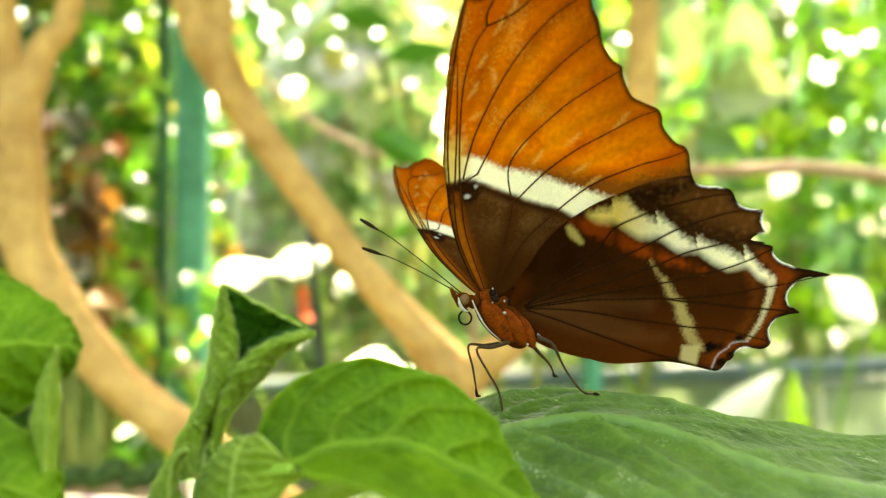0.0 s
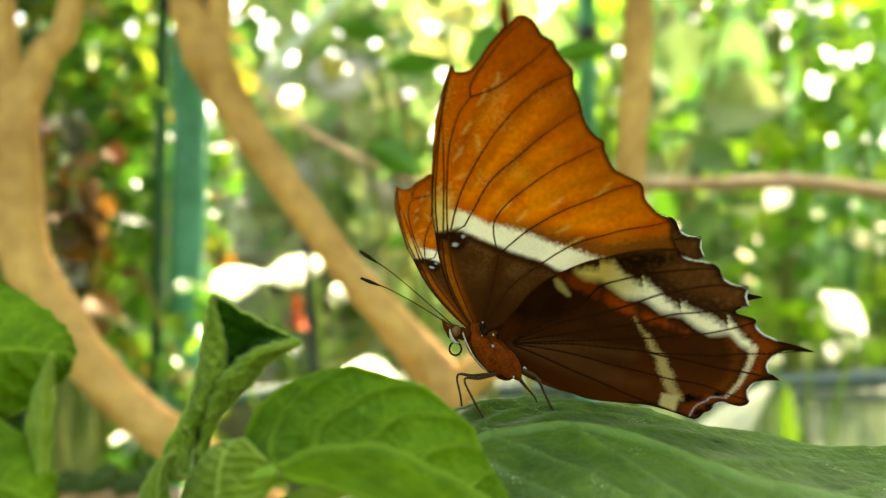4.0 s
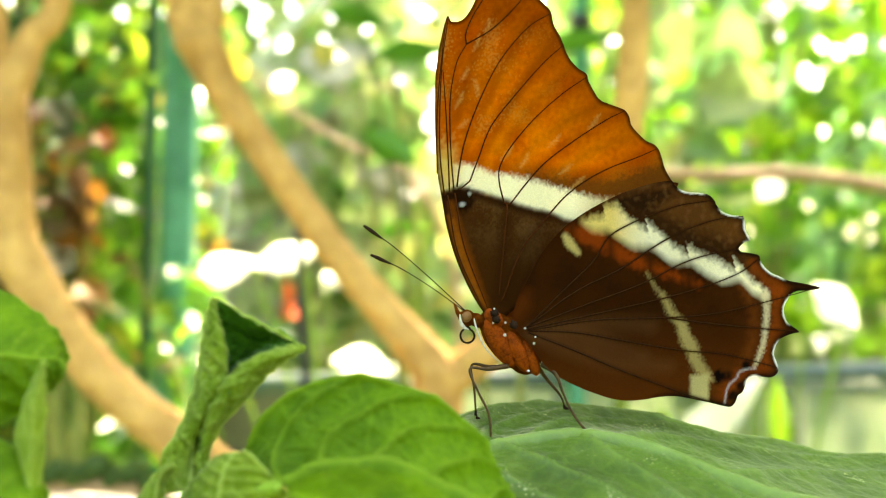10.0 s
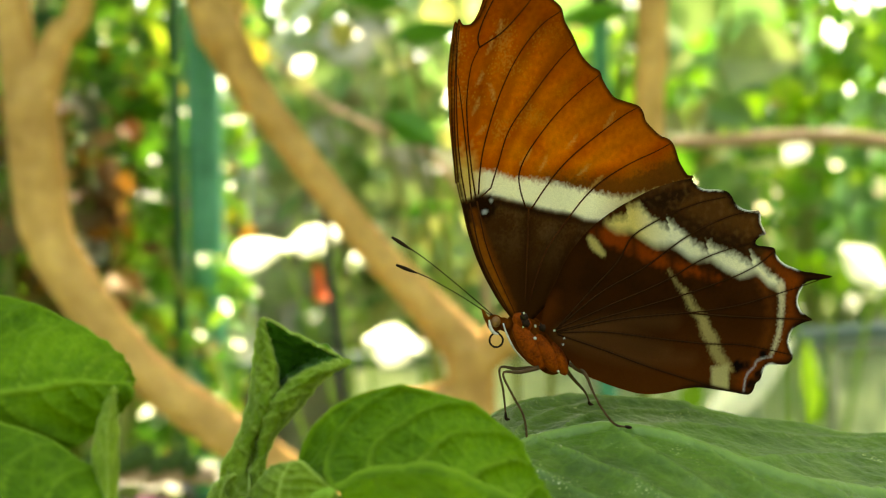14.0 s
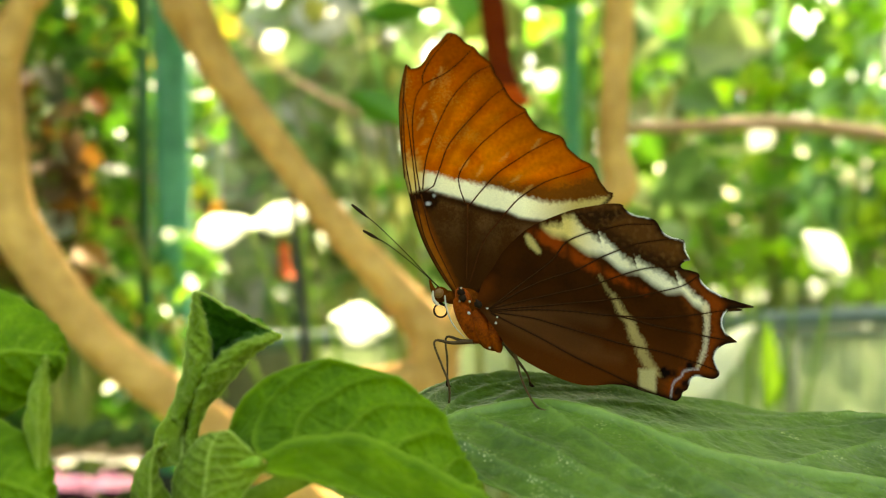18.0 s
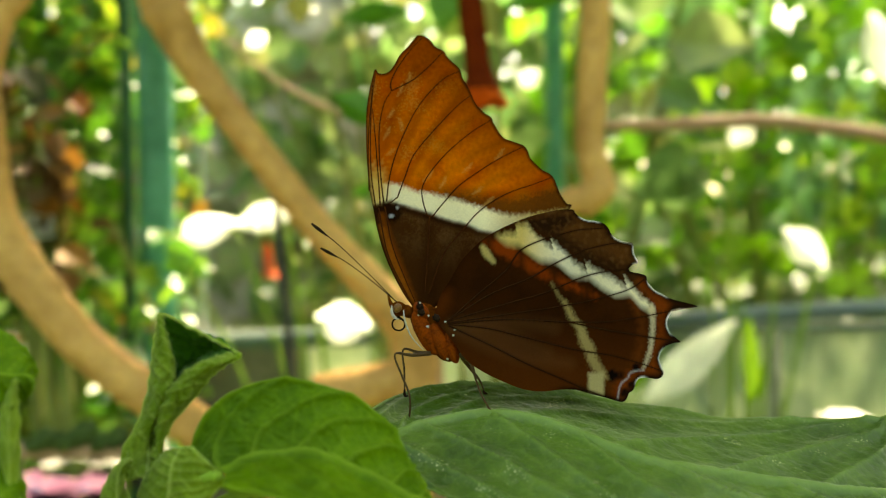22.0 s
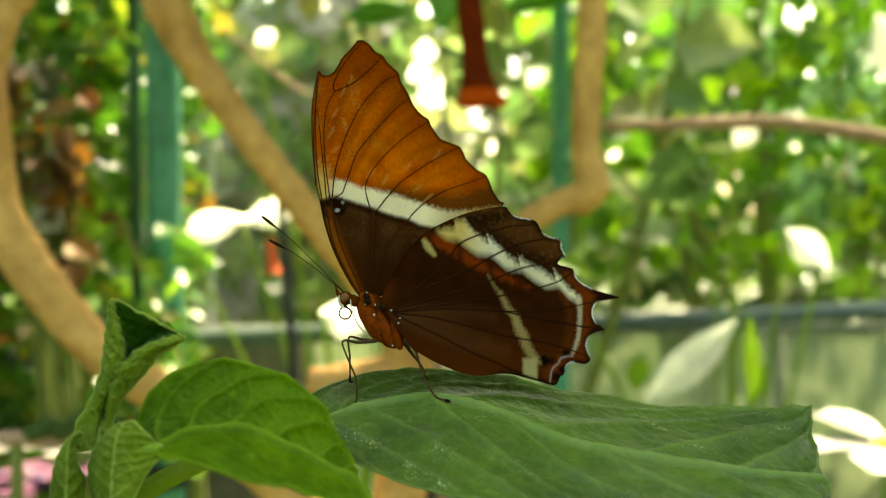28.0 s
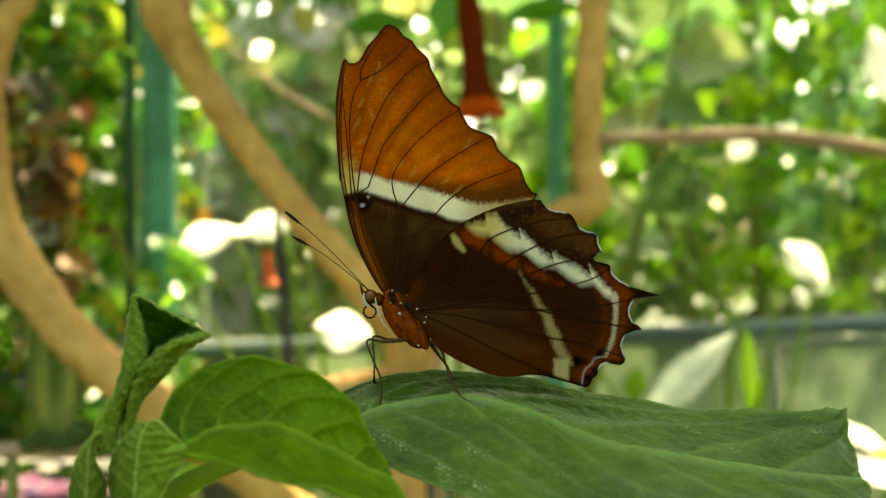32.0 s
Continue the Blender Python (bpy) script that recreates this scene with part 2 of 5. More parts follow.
def tube_data(points, radii, n=24, sides=10, wobble=0.0, seed=0):
    """Vertices and faces of a tapering round tube along a smooth line, closed at both ends."""
    line, r = curve(points, n), curve([[q] for q in radii], n)[:, 0]
    r = np.maximum(r, min(radii) * 0.5)
    rng = np.random.RandomState(seed)
    verts, faces = [], []
    side = Vector((0.31, 0.52, 0.79))
    for i in range(n):
        d = Vector(line[min(i + 1, n - 1)] - line[max(i - 1, 0)]).normalized()
        u = (side - d * side.dot(d)).normalized()
        side = u
        w = d.cross(u)
        for k in range(sides):
            an = 2 * math.pi * k / sides
            rr = r[i] * (1 + wobble * rng.uniform(-1, 1))
            verts.append(Vector(line[i]) + float(rr) * (math.cos(an) * u + math.sin(an) * w))
    for i in range(n - 1):
        for k in range(sides):
            a, b = i * sides + k, i * sides + (k + 1) % sides
            faces.append((a, b, b + sides, a + sides))
    faces.append(tuple(range(sides - 1, -1, -1)))
    faces.append(tuple((n - 1) * sides + k for k in range(sides)))
    return verts, faces


def merged(pieces):
    verts, faces = [], []
    for v, f in pieces:
        k = len(verts)
        verts += list(v)
        faces += [tuple(i + k for i in q) for q in f]
    return verts, faces


def local(parent, pts):
    """World places as seen from a thing that is moved but not turned."""
    o = parent.matrix_world.translation
    return [tuple(Vector(p) - o) for p in pts]


def nz(x, y, z=0.0):
    return noise.noise((x, y, z))


# ------------------------------------------------------------------ the plant
def sheet(name, rows, material, parent, label="", nu=60, nv=48, veins=0, vein_lean=0.5, relief=0.35, mid=0.5, seed=1, thick=0.28, under=1.0, inside=False, crinkle=0.12):
    """A leaf blade lofted over cross lines (each a list of places in the plant's units), with side veins pressed into it."""
    lines = np.array([curve([tuple(p) for p in row], nv) for row in rows])
    grid = np.array([curve([tuple(q) for q in lines[:, j]], nu) for j in range(nv)]).transpose(1, 0, 2)
    du, dv = np.gradient(grid, axis=0), np.gradient(grid, axis=1)
    nrm = np.cross(du, dv)
    nrm /= np.linalg.norm(nrm, axis=2, keepdims=True) + 1e-9
    s, w = np.meshgrid(np.linspace(0, 1, nu), np.linspace(0, 1, nv), indexing="ij")
    dist = np.abs(w - mid) / np.where(w > mid, 1 - mid, mid)
    v = np.exp(-(dist / 0.028) ** 2)
    puff = np.zeros_like(v)
    if veins:
        sway = 0.16 * np.array([[nz(3.1 * p, 2.2 * q, seed) for p, q in zip(r0, r1)] for r0, r1 in zip(s, w)])
        ph = (s - vein_lean * dist ** 1.25 * (1 - 0.3 * s) * s ** 0.4) * veins + np.where(w > mid, 0.45, 0.0) + sway
        wave = np.abs(ph - np.round(ph))
        side_vein = np.exp(-(wave / 0.032) ** 2) * (1 - 0.8 * dist) * np.where(w > mid, under, 1.0)
        cross = np.abs(np.sin(19 * dist + 5 * ph + 3 * sway))
        net = np.exp(-(cross / 0.16) ** 2) * 0.35 * (1 - dist)
        v = np.maximum(np.maximum(v, 0.9 * side_vein), 0.7 * net)
        puff = np.sqrt(np.clip(wave * 2, 0, 1)) * (1 - v) * np.where(w > mid, under, 1.0)
    rim = np.minimum(np.minimum(w, 1 - w), 1.5 * (1 - s))
    # pale fuzzy margin; its backlit glow is painted in with the vein colour
    v = np.maximum(v, 0.75 * np.exp(-(rim / 0.014) ** 2))
    rough = np.array([[nz(a * 0.13, b * 0.13, c * 0.13 + seed) for a, b, c in row] for row in grid])
    fine = np.array([[nz(a * 0.6, b * 0.6, c * 0.6 + seed) for a, b, c in row] for row in grid])
    quilt = np.array([[abs(nz(a * 0.9, b * 0.9, c * 0.9 + 3 * seed)) for a, b, c in row] for row in grid])
    lift = relief * (puff - 0.7 * v) + 0.5 * relief * rough + 0.25 * relief * fine + crinkle * (quilt * 2 - 0.5) * np.clip(rim * 14, 0, 1)
    grid = grid + nrm * lift[..., None]
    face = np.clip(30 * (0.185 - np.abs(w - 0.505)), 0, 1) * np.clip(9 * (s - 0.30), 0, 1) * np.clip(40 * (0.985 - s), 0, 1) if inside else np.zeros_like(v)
    verts = [at(*p) for p in grid.reshape(-1, 3)]
    faces = [(i * nv + j, i * nv + j + 1, (i + 1) * nv + j + 1, (i + 1) * nv + j) for i in range(nu - 1) for j in range(nv - 1)]
    ob = mesh_object(name, local(parent, verts), faces, material, parent, label, {"vein": (0.7 * v).ravel(), "face": face.ravel()})
    m = ob.modifiers.new("thickness", "SOLIDIFY")
    m.thickness, m.offset = thick * U, 0
    return ob


def stalk(name, pts, radii, material, parent, label="", n=24):
    v, f = tube_data([at(*p) for p in pts], [r * U for r in radii], n, 12, 0.03)
    return mesh_object(name, local(parent, v), f, material, parent, label)


def build_plant():
    plant = thing("leafy_shrub", at(-14, 112, -666), "soft green broad-leaved shrub with a curled young shoot tip", "shrub")
    # the broad leaf that carries the butterfly
    sheet("leaf", [
        [(2.5, 124.0, -16.3), (3.2, 122.0, -17.3), (4.4, 120.0, -18.8), (6.2, 116.0, -20.8), (7.9, 112.0, -23.4)],
        [(5.9, 128.0, -14.2), (6.9, 126.0, -15.8), (9.0, 124.0, -17.7), (10.6, 118.0, -19.5), (12.2, 112.0, -21.7)],
        [(11.4, 143.0, -14.0), (12.6, 137.0, -15.7), (14.8, 129.0, -16.8), (17.6, 117.0, -20.2), (18.9, 106.0, -23.5)],
        [(22.9, 150.0, -14.1), (24.0, 142.0, -15.1), (25.4, 131.0, -15.8), (26.5, 115.0, -20.7), (27.1, 103.0, -24.4)],
        [(36.2, 153.0, -15.6), (36.5, 143.0, -16.8), (37.3, 127.0, -18.3), (36.4, 112.0, -22.7), (35.8, 101.0, -26.3)],
        [(50.6, 153.0, -18.6), (49.4, 138.0, -19.5), (48.5, 120.0, -21.5), (47.0, 108.0, -25.1), (45.7, 98.0, -28.6)],
        [(67.1, 152.0, -21.5), (65.1, 137.0, -22.5), (65.2, 124.0, -25.3), (62.1, 112.0, -28.0), (59.4, 102.0, -30.8)],
        [(83.1, 150.0, -21.7), (80.3, 138.0, -23.8), (79.2, 126.0, -27.8), (75.4, 115.0, -29.8), (71.8, 106.0, -32.2)],
        [(93.4, 148.0, -21.3), (91.0, 139.0, -24.5), (89.6, 128.0, -29.4), (85.1, 118.0, -31.2), (81.0, 110.0, -33.2)],
        [(96.5, 147.0, -21.1), (94.2, 140.0, -25.3), (92.6, 130.0, -32.0), (87.8, 120.0, -32.8), (83.1, 112.0, -34.3)],
    ], LEAF, plant, "broad dark green leaf dusted with pale specks", 150, 110, 8, 0.55, 0.8, 0.5, 3, crinkle=0.16)
    # the cupped leaf in front of it, its upper half upright
    sheet("leaf", [
        [(-17.7, 104.4, -14.5), (-15.7, 101.6, -15.4), (-11.7, 98.4, -16.4), (-10.3, 91.6, -15.4), (-9.2, 86.1, -14.6)],
        [(-15.0, 104.4, -10.0), (-12.7, 101.6, -12.7), (-8.9, 98.4, -14.8), (-7.1, 91.6, -14.7), (-5.9, 86.1, -15.3)],
        [(-11.3, 104.4, -6.9), (-9.0, 101.6, -10.8), (-5.2, 98.4, -14.1), (-3.6, 91.6, -15.2), (-2.2, 86.1, -16.8)],
        [(-5.7, 104.4, -5.5), (-3.3, 101.6, -10.2), (-0.3, 98.4, -14.2), (1.0, 91.6, -16.0), (1.9, 86.1, -17.9)],
        [(-0.1, 104.4, -6.3), (1.6, 101.6, -10.8), (4.3, 98.4, -16.2), (5.1, 91.6, -17.8), (6.1, 86.1, -18.9)],
        [(5.1, 104.4, -8.4), (6.6, 101.6, -13.3), (8.6, 98.4, -18.2), (9.5, 91.6, -19.6), (9.9, 86.1, -20.1)],
        [(8.8, 104.4, -11.4), (10.0, 101.6, -15.5), (11.9, 98.4, -20.0), (12.6, 91.6, -21.0), (13.0, 86.1, -21.4)],
        [(11.9, 104.4, -16.1), (12.8, 101.6, -18.0), (14.1, 98.4, -21.1), (14.5, 91.6, -21.8), (14.7, 86.1, -22.0)],
        [(14.2, 104.4, -22.1), (14.9, 101.6, -22.8), (16.0, 98.4, -24.4), (16.2, 91.6, -24.8), (16.1, 86.1, -24.7)],
        [(15.4, 104.4, -28.4), (16.2, 101.6, -29.1), (17.3, 98.4, -30.9), (17.4, 91.6, -28.2), (17.3, 86.1, -28.0)],
    ], LEAF_FRONT, plant, "soft green cupped leaf with sunken veins", 130, 100, 7, 0.6, 1.0, 0.5, 5, under=0.4, crinkle=0.14)
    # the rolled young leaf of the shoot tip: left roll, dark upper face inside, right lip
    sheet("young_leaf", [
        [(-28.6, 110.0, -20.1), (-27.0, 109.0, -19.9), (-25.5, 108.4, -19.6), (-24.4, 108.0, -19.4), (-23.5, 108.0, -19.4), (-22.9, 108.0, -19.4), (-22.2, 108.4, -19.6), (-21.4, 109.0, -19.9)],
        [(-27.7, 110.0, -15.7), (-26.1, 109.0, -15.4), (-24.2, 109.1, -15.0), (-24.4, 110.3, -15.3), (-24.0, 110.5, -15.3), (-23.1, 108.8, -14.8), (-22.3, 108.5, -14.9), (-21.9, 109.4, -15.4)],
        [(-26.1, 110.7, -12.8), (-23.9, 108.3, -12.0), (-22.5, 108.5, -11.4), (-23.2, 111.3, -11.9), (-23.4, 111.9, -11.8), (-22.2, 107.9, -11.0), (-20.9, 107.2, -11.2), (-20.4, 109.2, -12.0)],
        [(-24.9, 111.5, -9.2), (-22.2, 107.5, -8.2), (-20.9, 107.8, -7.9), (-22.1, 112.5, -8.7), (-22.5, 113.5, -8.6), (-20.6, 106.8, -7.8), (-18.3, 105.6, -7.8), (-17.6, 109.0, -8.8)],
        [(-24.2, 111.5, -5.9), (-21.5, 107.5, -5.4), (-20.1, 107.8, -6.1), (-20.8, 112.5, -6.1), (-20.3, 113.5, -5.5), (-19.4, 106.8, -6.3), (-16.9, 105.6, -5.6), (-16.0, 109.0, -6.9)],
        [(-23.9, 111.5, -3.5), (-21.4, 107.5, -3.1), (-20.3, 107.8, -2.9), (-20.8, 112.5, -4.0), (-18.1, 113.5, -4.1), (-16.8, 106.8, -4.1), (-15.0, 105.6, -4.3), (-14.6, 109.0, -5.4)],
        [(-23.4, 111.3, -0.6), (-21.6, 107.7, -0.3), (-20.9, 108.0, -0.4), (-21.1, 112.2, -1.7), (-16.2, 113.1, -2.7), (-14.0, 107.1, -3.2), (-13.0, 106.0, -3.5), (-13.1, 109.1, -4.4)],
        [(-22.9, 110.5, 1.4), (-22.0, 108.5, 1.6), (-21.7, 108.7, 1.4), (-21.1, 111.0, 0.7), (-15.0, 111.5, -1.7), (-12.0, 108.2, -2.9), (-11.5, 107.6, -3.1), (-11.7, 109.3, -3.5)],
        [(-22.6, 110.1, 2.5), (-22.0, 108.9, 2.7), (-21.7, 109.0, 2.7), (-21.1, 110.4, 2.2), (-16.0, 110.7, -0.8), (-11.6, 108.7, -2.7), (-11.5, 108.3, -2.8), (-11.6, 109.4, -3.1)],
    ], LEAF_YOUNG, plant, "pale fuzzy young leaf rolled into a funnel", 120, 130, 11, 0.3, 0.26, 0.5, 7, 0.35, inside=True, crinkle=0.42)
    # a small leaf folded at its tip
    sheet("young_leaf", [
        [(-23.8, 105.0, -27.2), (-21.2, 101.5, -25.7), (-19.2, 99.5, -25.2), (-17.4, 98.3, -25.0), (-16.2, 98.0, -25.1)],
        [(-24.4, 105.0, -22.2), (-21.6, 101.5, -20.9), (-18.9, 99.5, -20.4), (-16.2, 98.3, -20.3), (-14.4, 98.0, -21.2)],
        [(-23.7, 105.0, -19.0), (-21.1, 101.5, -17.7), (-18.5, 99.5, -16.9), (-15.4, 98.3, -17.8), (-12.3, 98.0, -18.3)],
        [(-22.3, 105.0, -16.9), (-20.1, 101.5, -15.3), (-17.9, 99.5, -14.7), (-14.9, 98.3, -15.4), (-10.9, 98.0, -17.5)],
        [(-20.6, 105.0, -15.0), (-18.6, 101.5, -13.8), (-16.9, 99.5, -13.3), (-15.4, 98.3, -13.3), (-13.0, 98.0, -15.6)],
    ], LEAF_YOUNG, plant, "small pale young leaf with a folded tip", 80, 70, 8, 0.4, 0.20, 0.5, 9, crinkle=0.22)
    # a narrow curl below the shoot tip
    sheet("young_leaf", [
        [(-30.5, 106.0, -27.9), (-28.1, 103.0, -26.6), (-26.6, 102.2, -26.2), (-25.5, 103.0, -26.6), (-25.1, 105.0, -27.6)],
        [(-29.9, 106.0, -23.3), (-27.7, 103.0, -21.9), (-26.2, 102.2, -21.5), (-25.3, 103.0, -22.1), (-24.5, 105.0, -23.1)],
        [(-29.3, 106.0, -20.4), (-27.3, 103.0, -19.1), (-26.1, 102.2, -18.5), (-25.7, 103.0, -19.1), (-25.8, 105.0, -20.2)],
        [(-28.1, 106.0, -17.9), (-26.3, 103.0, -16.8), (-25.6, 102.2, -16.4), (-25.5, 103.0, -16.8), (-25.9, 105.0, -17.6)],
        [(-26.7, 106.0, -16.4), (-25.2, 103.0, -15.4), (-24.4, 102.2, -15.2), (-24.2, 103.0, -15.7), (-24.9, 105.0, -16.5)],
    ], LEAF_YOUNG, plant, "small curled young leaf", 70, 60, 7, 0.4, 0.20, 0.5, 11, crinkle=0.22)
    # the shoot and its leaf stalks
    stalk("stem", [(-10, 118, -670), (-13, 114, -300), (-15, 111, -100), (-19, 109.5, -40), (-21.5, 110.5, -26), (-22, 111, -20)], (7, 5.5, 3.4, 2.2, 1.6, 1.2), STEM, plant, n=60)
    stalk("leaf_stalk", [(-20, 106, -27), (-12, 108, -22.6), (-4, 114, -20.5), (4, 122, -19.8)], (1.7, 1.5, 1.2, 1.0), STEM, plant)
    stalk("leaf_stalk", [(-21, 107, -24), (-17.5, 102, -18.6), (-12, 97, -16.4)], (1.2, 1.0, 0.7), STEM, plant)
    return plant


def build_side_plant():
    plant = thing("leafy_shoot", at(-46, 100, -666), "soft green shoot with broad leaves beside the shrub", "shrub")
    sheet("leaf", [
        [(-56.3, 104.0, 7.2), (-55.0, 102.0, 1.6), (-53.2, 99.0, -4.9), (-53.0, 99.0, -10.1), (-53.4, 100.0, -15.5)],
        [(-50.1, 104.0, 6.0), (-48.4, 102.0, 1.7), (-46.2, 99.0, -4.2), (-46.1, 99.0, -8.3), (-45.8, 100.0, -13.1)],
        [(-44.1, 104.0, 3.3), (-43.0, 102.0, 0.6), (-41.5, 99.0, -3.5), (-41.2, 99.0, -7.0), (-41.4, 100.0, -10.7)],
        [(-40.1, 104.0, 0.8), (-39.2, 102.0, -1.2), (-37.9, 99.0, -3.8), (-38.0, 99.0, -6.4), (-38.6, 100.0, -8.8)],
        [(-37.6, 104.0, -1.5), (-36.7, 102.0, -2.5), (-35.7, 99.0, -3.9), (-36.1, 99.0, -5.8), (-37.2, 100.0, -7.6)],
        [(-36.5, 104.0, -4.1), (-35.9, 102.0, -4.4), (-35.0, 99.0, -4.9), (-35.4, 99.0, -5.9), (-36.6, 100.0, -7.2)],
    ], LEAF_FRONT, plant, "broad soft green leaf with sunken veins", 70, 60, 7, 0.5, 0.45, 0.5, 13)
    sheet("young_leaf", [
        [(-39.3, 97.0, -24.0), (-37.8, 95.3, -23.3), (-36.5, 94.6, -22.9), (-35.9, 95.2, -23.2), (-35.9, 96.5, -23.8)],
        [(-39.4, 97.0, -14.9), (-37.7, 95.3, -14.0), (-36.5, 94.6, -13.7), (-36.0, 95.2, -13.9), (-35.9, 96.5, -14.6)],
        [(-38.7, 97.0, -9.2), (-37.3, 95.3, -8.5), (-36.4, 94.6, -8.2), (-35.9, 95.2, -8.5), (-35.8, 96.5, -9.1)],
        [(-37.7, 97.0, -6.0), (-36.6, 95.3, -5.6), (-35.9, 94.6, -5.5), (-35.8, 95.2, -5.7), (-35.9, 96.5, -6.3)],
        [(-36.6, 97.0, -4.0), (-35.8, 95.3, -3.7), (-35.5, 94.6, -3.6), (-35.7, 95.2, -3.7), (-36.1, 96.5, -4.1)],
    ], LEAF_YOUNG, plant, "narrow upright young leaf", 50, 40, 6, 0.4, 0.3, 0.5, 15)
    sheet("leaf", [
        [(-50.9, 97.0, -7.1), (-48.9, 94.5, -12.4), (-46.9, 92.0, -16.4), (-46.3, 91.0, -20.0), (-46.2, 91.0, -23.7)],
        [(-45.1, 97.0, -9.0), (-43.3, 94.5, -12.9), (-41.5, 92.0, -16.9), (-40.7, 91.0, -19.9), (-40.6, 91.0, -23.6)],
        [(-40.5, 97.0, -11.8), (-39.5, 94.5, -14.5), (-38.5, 92.0, -17.4), (-37.7, 91.0, -20.4), (-37.5, 91.0, -23.6)],
        [(-37.6, 97.0, -14.1), (-36.6, 94.5, -16.1), (-35.8, 92.0, -18.4), (-35.1, 91.0, -20.9), (-35.1, 91.0, -23.5)],
        [(-35.9, 97.0, -16.5), (-35.0, 94.5, -17.8), (-34.1, 92.0, -19.5), (-33.5, 91.0, -21.4), (-33.5, 91.0, -23.5)],
        [(-35.4, 97.0, -19.9), (-34.4, 94.5, -20.5), (-33.5, 92.0, -21.1), (-33.1, 91.0, -21.9), (-33.1, 91.0, -23.5)],
    ], LEAF_FRONT, plant, "broad soft green leaf bending down", 60, 50, 6, 0.5, 0.42, 0.5, 17)
    stalk("stem", [(-52, 104, -670), (-50, 102, -300), (-48, 101, -100), (-47, 100, -40), (-46, 100, -25), (-45, 99.5, -14)], (7, 5.5, 3.2, 2.2, 1.6, 1.2), STEM, plant, n=60)
    return plant


# ------------------------------------------------------------------ the butterfly
MM = 0.001
# outlines of the wings in their own plane, in millimetres about the shoulder
FORE = [(-5.7, 3.6), (-7.3, 5.6), (-8.6, 7.6), (-10.0, 10.1), (-11.1, 12.5), (-12.1, 15.3), (-12.9, 18.2), (-13.8, 21.5), (-14.5, 25.7), (-15.0, 30.1), (-15.3, 34.4), (-15.1, 38.0), (-14.7, 40.8),
        (-14.4, 41.4), (-13.9, 40.7), (-12.9, 40.7), (-12.1, 41.3), (-11.5, 42.4), (-10.8, 44.1), (-9.6, 45.7), (-8.7, 47.1), (-8.2, 47.7)]
FORE += [(-7.1, 47.6), (-6.1, 46.9), (-5.2, 45.8), (-3.8, 45.1), (-3.1, 44.0), (-1.9, 42.9), (-1.0, 42.0), (-0.5, 40.3), (0.6, 38.5), (1.6, 36.4), (2.4, 35.3), (3.4, 34.4), (4.4, 33.8), (4.8, 32.8),
         (5.6, 31.5), (6.5, 30.4), (7.6, 29.9), (9.0, 29.4), (9.9, 29.0), (10.5, 28.2), (10.9, 27.1), (11.7, 26.2), (13.0, 25.1), (14.2, 24.6), (14.9, 23.9), (15.4, 22.8), (15.9, 21.5), (17.0, 19.9), (17.8, 19.3)]
FORE += [(14.4, 16.0), (7.5, 11.8), (1.0, 7.4), (-3.7, 3.2)]
HIND = [(-2.8, 2.5), (-2.0, 5.6), (-0.7, 7.8), (0.8, 10.5), (3.2, 13.1), (5.4, 14.6), (8.1, 15.9), (11.5, 17.1), (14.9, 17.8), (17.5, 17.9)]
HIND += [(18.0, 17.3), (18.8, 16.7), (19.8, 16.3), (21.2, 16.1), (22.5, 15.7), (23.2, 15.0), (23.6, 14.2), (24.4, 13.4), (25.5, 12.9), (26.5, 12.7), (27.1, 12.4), (27.2, 11.6), (27.3, 10.9), (27.9, 9.6),
         (27.2, 9.4), (26.5, 8.8), (26.8, 8.3), (28.0, 8.0), (29.1, 7.6), (29.3, 6.9), (29.8, 6.1), (30.7, 5.3), (31.7, 4.8), (33.1, 4.1), (34.9, 3.6), (37.3, 2.8)]
HIND += [(35.8, 2.6), (34.5, 2.7), (33.5, 2.5), (32.8, 1.7), (32.4, 0.9), (32.4, 0.1), (32.8, -0.9), (33.6, -1.6), (34.4, -2.3), (33.6, -2.4), (32.7, -2.6), (31.9, -3.0), (31.3, -3.8), (31.1, -4.7),
         (31.5, -5.8), (31.7, -6.5), (31.4, -7.1), (30.6, -7.4), (29.5, -7.2), (28.2, -7.1), (27.6, -7.5), (27.3, -8.2), (27.0, -8.8), (26.4, -9.1), (26.0, -9.9), (25.4, -10.3), (24.7, -10.2)]
HIND += [(23.5, -9.8), (22.3, -9.4), (20.6, -8.9), (18.5, -8.3), (16.3, -8.1), (14.3, -8.2), (12.2, -8.1), (10.1, -7.6), (8.1, -6.8), (5.6, -5.6), (3.1, -4.1), (1.6, -2.7), (0.1, -0.7), (-1.6, 1.3)]
